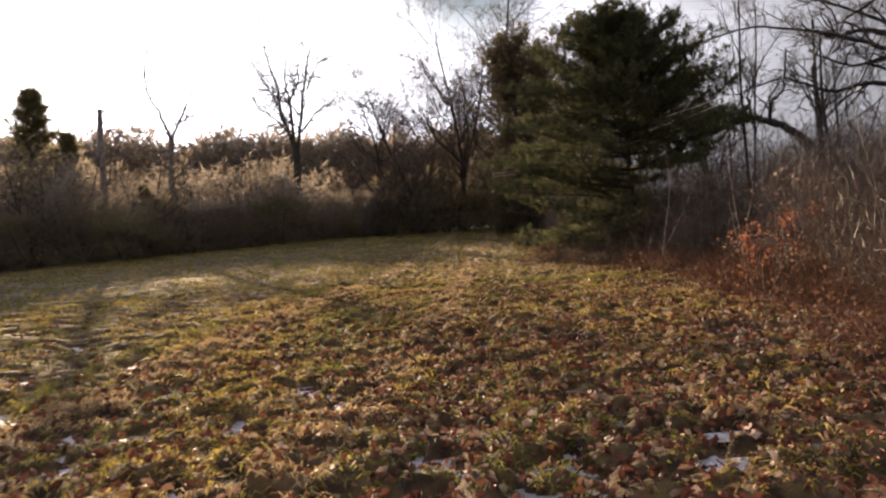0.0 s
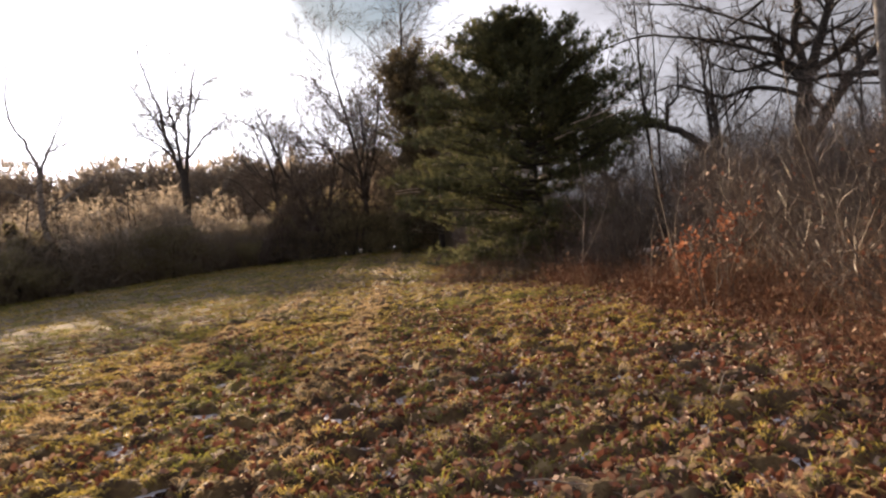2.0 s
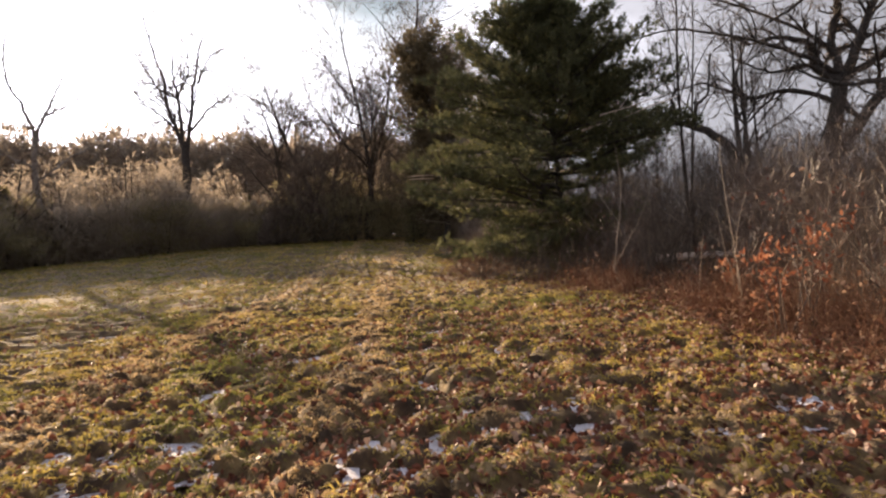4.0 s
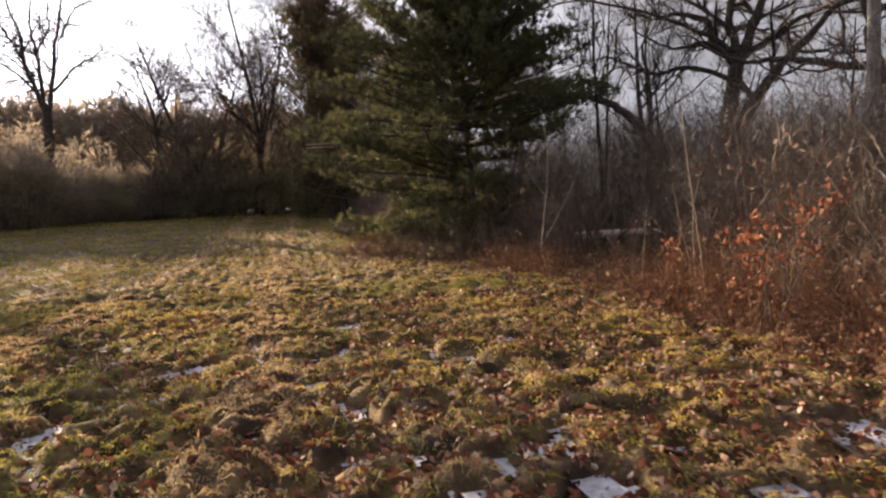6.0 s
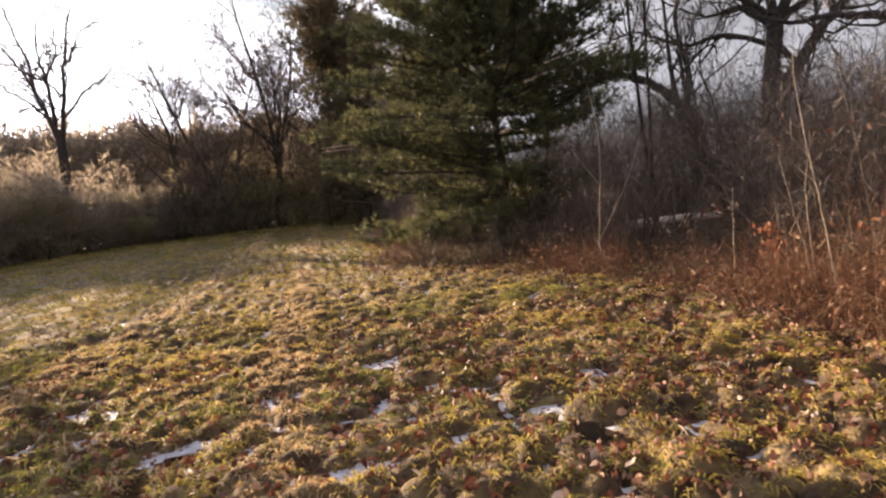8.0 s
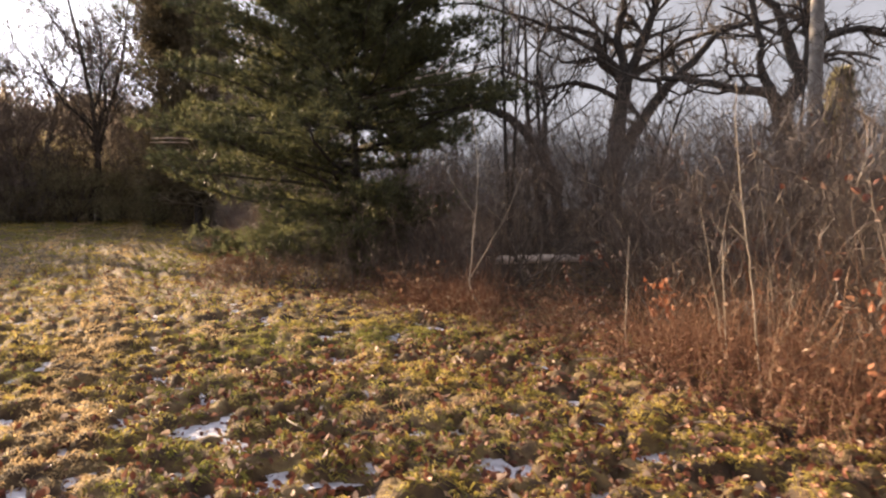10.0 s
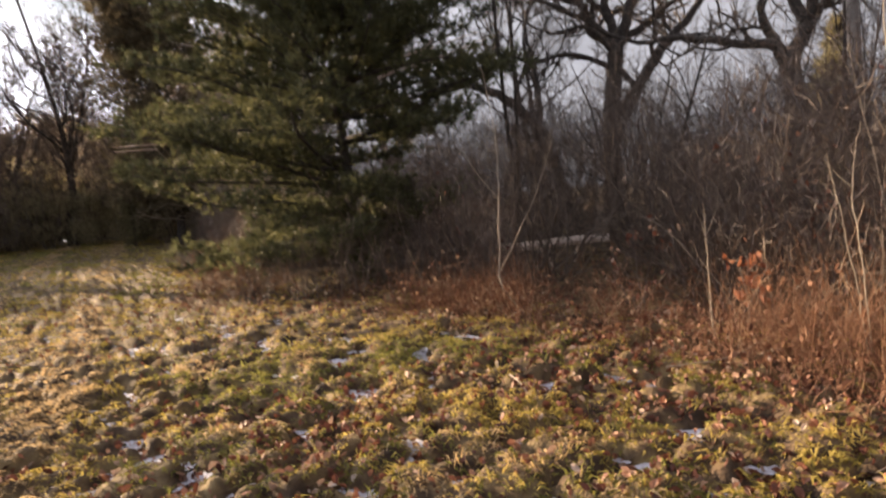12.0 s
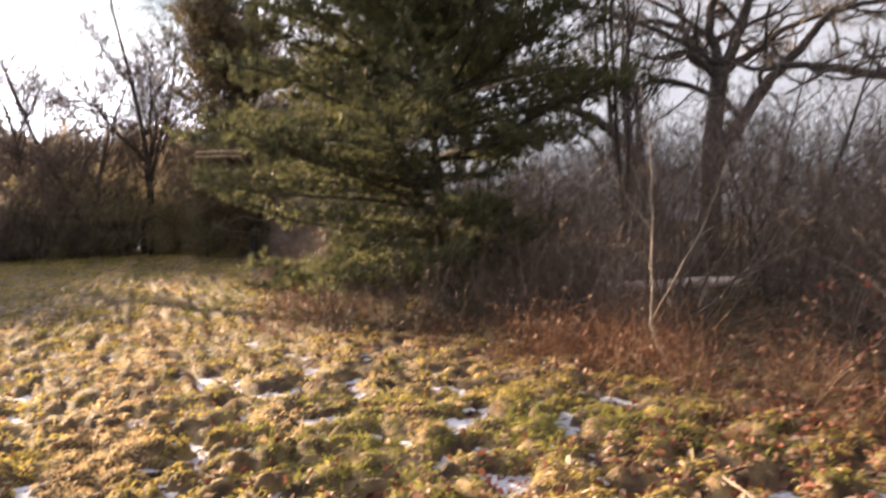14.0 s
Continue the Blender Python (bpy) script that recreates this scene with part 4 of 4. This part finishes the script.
twig_fill("treeline_thicket", 60000, behind_band, behind_top, 1.1, 0.06, M_VEILED, "hazy brown brushwood behind the far treeline", rng, up=0.35, skew=0.7)
twig_fill("treeline_brush", 24000, line_band, lambda x, y: 0.55 * line_top(x, y), 0.8, 0.05, M_TREELINE, "dense low brush at the foot of the far treeline", rng, up=0.5, skew=1.1)
HEDGE = [shrub("treeline_shrub", 400 + i, 5.5, 22, M_TREELINE, "leafless tan shrub tangle in the far treeline", "shrub", 0.03, 0.3, 0.008) for i in range(3)]
spots = []
for s in np.arange(0, cum[-1], 5.0):
    x, y = along_line(s + r.normal(0, 0.6))
    spots.append((float(x), float(y), r.uniform(0.6, 1.2)))
place_copies(HEDGE, spots, r, "shrubs of the far treeline")
LEAN = [bare_tree("treeline_tree", 470 + i, 7.5, 0.11, "small leafless tree with a twiggy crown in the far treeline", 11, 0.18, 0.14, (0, 0), 0.5, 48, trunks=2, counts=(5, 4), fine=0.009, fork=0.35, haze=1) for i in range(3)]
spots = []
for s in np.arange(1, 52, 3.4):
    x, y = along_line(s + r.normal(0, 0.7))
    spots.append((float(x) - 1.5 + r.normal(0, 1.2), float(y) + 2.0 + r.normal(0, 1.5), 1.0))
place_copies(LEAN, spots, r, "bare trees of the far treeline", (0.7, 1.1))
CON = [pine("evergreen_tree", 420 + i, 8.5, ((0, 1.8), (1.5, 2.3), (4, 1.8), (6.5, 0.9), (8.5, 0.1)), "dull green evergreen in the far treeline", whorl=0.42, boughs=6, sub=4, tufts=4, count=4, length=0.36, wide=0.034, low=0.4, mat=M_CONIFER, rough=0.3) for i in range(3)]
spots = []
for s in np.arange(2, cum[-1] - 8, 8.0):
    x, y = along_line(s + r.normal(0, 1.0))
    spots.append((float(x) - 2.5 + r.normal(0, 0.6), float(y) + 3.5 + r.normal(0, 0.8), 1.12))
place_copies(CON, spots, r, "evergreens of the far treeline", (0.36, 0.62), 1.1)


def leafy_mound(name, seed, tall, wide, n, mat, label):
    """A rounded evergreen bush: lobes of small leaf sprays on a few stems."""
    r = np.random.RandomState(seed)
    root = thing(name, label, "bush")
    stems = [grow(r, (r.normal(0, 0.2), r.normal(0, 0.2), -0.1), (r.normal(0, 0.35), r.normal(0, 0.35), 1), tall * r.uniform(0.6, 0.95), 0.05, 6, 0.1, 0.0, 0.25) for _ in range(6)]
    lobes = np.array([(r.normal(0, wide * 0.38), r.normal(0, wide * 0.38), tall * r.uniform(0.12, 0.85)) for _ in range(26)])
    lobes[:, :2] *= (1.15 - 0.75 * lobes[:, 2:] / tall)
    rad = r.uniform(0.16, 0.30, 26) * wide
    pick = r.randint(0, 26, n)
    d = unit(r.normal(0, 1, (n, 3)))
    at = lobes[pick] + d * (rad[pick] * r.uniform(0.55, 1.08, n))[:, None] * np.array([1, 1, 0.75])
    at[:, 2] = np.maximum(at[:, 2], 0.05)
    v, f = kites(at, unit(d + r.normal(0, 0.7, (n, 3)) + np.array([0, 0, 0.3])), r.uniform(0.15, 0.42, n), np.full(n, 0.035), r)
    part("stem_clump", tube_mesh("stem_clump", stems, 5), M_BARK, root, kind="stuff")
    part("foliage", mesh_np("foliage", v, [f]), mat, root, kind="stuff")
    return root


MOUND = [leafy_mound("evergreen_bush", 450 + i, 5.0, 4.2, 4200, M_MOUND, "rounded olive-green bush in front of the treeline") for i in range(3)]
spots = [(-7.5, 56.5, 0.45), (-5.2, 58, 0.6), (-2.6, 57.5, 0.5), (0.4, 57, 0.75), (2.8, 56, 0.65), (5.0, 54.5, 0.75), (6.6, 51, 0.65), (-4.5, 60, 0.8), (-7.0, 62, 0.7), (-1.5, 61.5, 1.1), (-1.0, 58.5, 0.7), (2.0, 63, 0.9), (4.0, 60, 0.75)]
for sp in np.arange(3, cum[-1] - 16, 3.9):
    x, y = along_line(sp + r.normal(0, 1.0))
    spots.append((float(x) + r.normal(0, 0.8), float(y) + 1.2 + r.normal(0, 1.2), r.uniform(0.55, 0.95)))
place_copies(MOUND, spots, r, "bushes of the far treeline", (0.85, 1.15))


def corner_band(n, rng):
    return rng.uniform(-6.5, 7.5, n), rng.uniform(55, 63, n)


def corner_top(x, y):
    return np.interp(x, (-6.5, -4.8, -2, 1, 3, 7.5), (0.5, 5.5, 10, 13.5, 15, 16)) * (0.25 + 0.6 * value_noise(x, y, 66, 2.2) + 0.35 * value_noise(x, y, 67, 0.8))


twig_fill("corner_twigs", 22000, corner_band, corner_top, 1.1, 0.02, M_TWIG, "grey-brown twig crowns at the far field corner", rng, up=1.2, skew=0.8)


def far_band(n, rng):
    a = radians(-75) + radians(88) * rng.rand(n)
    d = 170 + 30 * rng.rand(n)
    return d * np.sin(a), d * np.cos(a)


def far_top(x, y):
    a = np.degrees(np.arctan2(x, y))
    return np.interp(a, (-60, -30, -5, 3, 10, 13), (26, 26.5, 25, 24, 16, 6)) * (0.72 + 0.3 * value_noise(x + y * 0.3, y, 63, 6.0) + 0.16 * value_noise(x, y, 64, 2.2))


twig_fill("far_woods", 150000, far_band, far_top, 2.6, 0.27, M_VEILED, "distant leafless woods beyond the field", rng, up=0.8, skew=0.62)

# ---- saplings and leafy bushes at the edge ----
def sapling(x, y, tall, lean, radius, seed, label, sides=4, fork=None):
    r = np.random.RandomState(seed)
    root = thing("sapling", label, "sapling", "saplings along the edge", (x, y, float(lie(x, y))))
    stem = grow(r, (0, 0, -0.03), (lean[0], lean[1], 1), tall, radius, 12, 0.06, 0.01, 0.3)
    part("stem", tube_mesh("stem", [stem], 6), M_PALE, root)
    for b in sprout(r, stem, sides, 0.35, 0.9, 32, 0.42, 0.7, 6, 0.1, 0.06, 0.004):
        part("twig", tube_mesh("twig", [b], 4), M_PALE, root)
    return root


def crooked_sapling(x, y, stems, seed, label, twigs=3):
    """A sapling with bent stems: radius at the foot, radius at the tip, and the corners that the stem runs through."""
    r = np.random.RandomState(seed)
    root = thing("sapling", label, "sapling", "saplings along the edge", (x, y, float(lie(x, y))))
    for r0, r1, corners in stems:
        n = 5 * len(corners)
        P = smooth_line(corners, n)
        P[1:] += r.normal(0, 0.004, (n - 1, 3))
        line = (P, np.linspace(r0, r1, n))
        part("stem", tube_mesh("stem", [line], 6), M_PALE, root)
        for b in sprout(r, line, twigs, 0.45, 0.98, 40, 0.16, 0.6, 5, 0.15, 0.05, 0.003):
            part("twig", tube_mesh("twig", [b], 4), M_PALE, root)
    return root


crooked_sapling(5.42, 17.1, ((0.013, 0.004, ((0.26, -0.06, -0.05), (0.03, 0.17, 0.4), (0.1, 0.26, 0.9), (0.33, 0.47, 1.9), (0.36, 0.52, 2.5), (0.3, 0.58, 3.2))),
                             (0.008, 0.003, ((0.06, 0.22, 0.6), (0.3, 0.06, 1.1), (0.52, -0.1, 1.6), (0.72, -0.22, 2.2))),
                             (0.006, 0.003, ((0.26, 0.42, 1.5), (0.08, 0.52, 1.8), (-0.1, 0.6, 2.15)))), 501, "thin pale forked sapling rising from russet weeds", 4)
crooked_sapling(5.35, 12.3, ((0.010, 0.004, ((0, 0, -0.05), (-0.08, 0.03, 0.9), (-0.18, 0.1, 1.87), (-0.23, 0.1, 2.6))),), 502, "tall thin pale sapling leaning over the weeds", 3)
crooked_sapling(5.65, 12.9, ((0.007, 0.003, ((0, 0, -0.05), (-0.12, 0, 0.6), (-0.25, 0, 1.1), (-0.3, 0.05, 1.6))),
                             (0.007, 0.003, ((0, 0, -0.05), (-0.05, 0, 0.8), (0.05, 0.1, 1.3), (0.2, 0.1, 1.8)))), 509, "thin pale sapling forked low over the weeds", 2)
sapling(5.8, 14.4, 1.35, (-0.05, 0), 0.010, 503, "short pale sapling stem among the weeds", 2)
crooked_sapling(6.9, 10.6, ((0.009, 0.004, ((0.1, 0, -0.05), (-0.06, 0, 0.76), (-0.22, 0, 1.35), (-0.5, -0.2, 2.0), (-0.7, -0.3, 2.5), (-0.78, -0.3, 3.3))),
                            (0.009, 0.004, ((-0.22, 0, 1.35), (-0.45, 0.05, 1.42), (-0.75, 0.1, 1.52), (-1.1, 0.1, 1.5)))), 504, "tall pale sapling with a crooked bent stem", 4)
crooked_sapling(7.4, 10.6, ((0.007, 0.003, ((0.2, 0, -0.05), (0.08, 0, 0.9), (-0.1, 0, 1.63), (-0.3, 0, 2.3), (-0.4, 0, 3.2))),), 508, "tall thin pale sapling beside the bent one", 4)
sapling(6.9, 13.3, 2.6, (0.1, 0), 0.011, 507, "thin pale sapling among the shrubs", 4)


def leafy_bush(x, y, tall, wide, seed, leaves_n, size, label, stems=7, mat=M_LEAF):
    r = np.random.RandomState(seed)
    root = thing("oak_seedling", label, "bush", "leafy young oaks", (x, y, float(lie(x, y))))
    main = [grow(r, (r.normal(0, 0.1), r.normal(0, 0.1), -0.03), (r.normal(0, wide), r.normal(0, wide), 1), tall * r.uniform(0.5, 1.05), 0.012, 7, 0.12, 0.0, 0.3) for _ in range(stems)]
    side = [s for m in main for s in sprout(r, m, 6, 0.35, 1.0, 50, 0.32, 0.6, 4, 0.2, 0.0, 0.003)]
    part("stem_clump", tube_mesh("stem_clump", main, 4), M_SHRUB, root, kind="stuff")
    part("twig_mass", tube_mesh("twig_mass", side, 3), M_SHRUB, root, kind="stuff")
    pick = [side[i] for i in r.randint(0, len(side), leaves_n)]
    at = np.array([p[0][r.randint(1, 4)] for p in pick]) + r.normal(0, 0.04, (leaves_n, 3))
    nn = unit(r.normal(0, 1, (leaves_n, 3)))
    al = unit(np.cross(nn, r.normal(0, 1, (leaves_n, 3))) + np.array([0, 0, -0.6]))
    part("leaves", leaf_mesh("leaves", at, nn, al, r.uniform(0.6, 1.2, leaves_n) * size, r.uniform(0, 2.0, leaves_n), r), mat, root, "withered leaves that still hang on", "stuff")
    return root


leafy_bush(4.9, 10.8, 1.6, 0.10, 601, 210, 0.075, "young oak with clinging orange-brown leaves", mat=M_ORANGE)
leafy_bush(5.5, 11.1, 2.2, 0.16, 602, 120, 0.075, "young oak with clinging russet leaves in the thicket")
leafy_bush(6.2, 14.4, 0.95, 0.15, 603, 40, 0.11, "small oak seedling with a few orange leaves", 3, M_ORANGE)
leafy_bush(7.0, 9.9, 2.9, 0.3, 604, 70, 0.075, "tall shrub with sparse russet leaves", 8, M_ORANGE)
leafy_bush(7.6, 14.2, 2.3, 0.3, 605, 120, 0.08, "shrub with a few pale withered leaves", 7)
leafy_bush(6.6, 16.2, 1.2, 0.25, 606, 60, 0.08, "small bush with sparse tan leaves", 5)

# ---- small trees over the thicket ----
SMALL = [bare_tree("bare_tree", 700 + i, 6.0, 0.07, "small leafless tree above the shrubs", 9, 0.25, 0.12, (0, 0), 0.42, 42, trunks=2, counts=(5, 4), fine=0.006, fork=0.25) for i in range(3)]
r = np.random.RandomState(31)
place_copies(SMALL, [(13.5, 17.5), (16, 21), (14, 27.5), (12.5, 31), (17, 26), (9.5, 29), (20, 21.5), (11.5, 20.5), (22, 30), (26, 33), (27, 27), (9.8, 34), (15, 36)], r, "small trees over the thicket", (0.75, 1.15))

# ---- fallen log, pole, house ----
log = thing("fallen_log", "pale weathered fallen log lying in the thicket", "log", at=(9.45, 21.3, float(lie(9.45, 21.3))))
lg = grow(np.random.RandomState(3), (-0.8, 0.9, 0.42), (0.72, -0.69, 0.04), 2.3, 0.11, 9, 0.02, 0.0, 0.75)
part("stem", tube_mesh("stem", [lg], 10), M_LOG, log)
for f, d in ((3, (0.3, -0.4, -0.8)), (6, (0.1, 0.5, -0.75))):
    part("branch_stub", tube_mesh("branch_stub", [grow(np.random.RandomState(f), lg[0][f], d, 0.55, 0.05, 4, 0.05, 0.0, 0.6)], 6), M_LOG, log)

pole = thing("utility_pole", "grey weathered wooden utility pole behind the thicket", "pole", at=(14.1, 17.8, float(lie(14.1, 17.8))))
part("shaft", tube_mesh("shaft", [(np.array([(0.02 * z, 0, z) for z in np.linspace(-0.3, 9.0, 8)]), np.linspace(0.17, 0.12, 8))], 16), M_POLE, pole)

spots = [(33.0, 30.0, 0.95), (37.0, 33.5, 0.7), (-32.5, 55.5, 1.6), (-30.0, 56.5, 1.2)]
for x, y, kk in spots:
    c = copy_thing(CON[0], pose(0, 0, 0))
    tagged(c, "dark pointed spruce standing behind the brush", group="spruces behind the brush")
    c.matrix_basis = pose(x, y, float(lie(x, y)), 0, 0, 30 * kk) @ Matrix.Scale(kk, 4)


def box(bm_, x0, x1, y0, y1, z0, z1):
    made = bmesh.ops.create_cube(bm_, size=1.0)["verts"]
    bmesh.ops.scale(bm_, verts=made, vec=(x1 - x0, y1 - y0, z1 - z0))
    bmesh.ops.translate(bm_, verts=made, vec=((x0 + x1) / 2, (y0 + y1) / 2, (z0 + z1) / 2))
    return made


def solid(name, mat, parent, *boxes, bevel=0.0, label=""):
    b = bmesh.new()
    for q in boxes:
        box(b, *q)
    if bevel:
        bmesh.ops.bevel(b, geom=b.edges[:], offset=bevel, segments=1, affect="EDGES")
    me = bpy.data.meshes.new(name)
    b.to_mesh(me)
    b.free()
    return part(name, me, mat, parent, label)


house = thing("house", "white clapboard house beyond the thicket", "house")
house.matrix_basis = pose(46.5, 27.5, float(lie(46.5, 27.5)), 0, 0, -52)
solid("wall", M_SIDING, house, (-5, 5, -4, 4, 0, 6.6))
b = bmesh.new()
vs = [b.verts.new(c) for c in ((-5.5, -4.6, 6.5), (5.5, -4.6, 6.5), (5.5, 4.6, 6.5), (-5.5, 4.6, 6.5), (-5.5, 0, 9.4), (5.5, 0, 9.4))]
for f in ((0, 1, 5, 4), (2, 3, 4, 5), (0, 4, 3), (1, 2, 5), (3, 2, 1, 0)):
    b.faces.new([vs[i] for i in f])
me = bpy.data.meshes.new("roof")
b.to_mesh(me)
b.free()
part("roof", me, M_ROOF, house)
for wx in (-3.4, 0.0, 3.4):
    for wz in (1.0, 4.1):
        w = solid("window", M_GLASS, house, (wx - 0.45, wx + 0.45, -4.03, -3.98, wz, wz + 1.4))
        solid("frame", M_SIDING, w, (wx - 0.55, wx - 0.45, -4.06, -3.98, wz - 0.1, wz + 1.5), (wx + 0.45, wx + 0.55, -4.06, -3.98, wz - 0.1, wz + 1.5), (wx - 0.45, wx + 0.45, -4.06, -3.98, wz - 0.1, wz), (wx - 0.45, wx + 0.45, -4.06, -3.98, wz + 1.4, wz + 1.5))

# ---- sticks on the ground ----
r = np.random.RandomState(77)
for x, y in ((1.1, 5.2), (0.6, 4.6), (2.6, 6.4), (3.1, 8.1), (-1.2, 6.8), (4.2, 12.0), (2.2, 10.4), (3.8, 14.6), (4.4, 16.4), (0.2, 9.0), (4.9, 13.8), (1.6, 13.2)):
    stick = thing("fallen_stick", "thin grey-brown stick lying on the grass", "stick", "sticks on the ground", (x, y, float(height(np.array([x]), np.array([y]))[0])))
    a = r.uniform(0, 6.28)
    main = grow(r, (-0.25 * math.cos(a), -0.25 * math.sin(a), 0.045), (math.cos(a), math.sin(a), 0.04), r.uniform(0.4, 0.8), 0.007, 7, 0.12, 0.0, 0.4)
    part("stem", tube_mesh("stem", [main], 5), M_PALE, stick)
    for b in sprout(r, main, 2, 0.3, 0.8, 35, 0.45, 0.6, 4, 0.12, 0.0, 0.003):
        part("twig", tube_mesh("twig", [b], 4), M_PALE, stick)
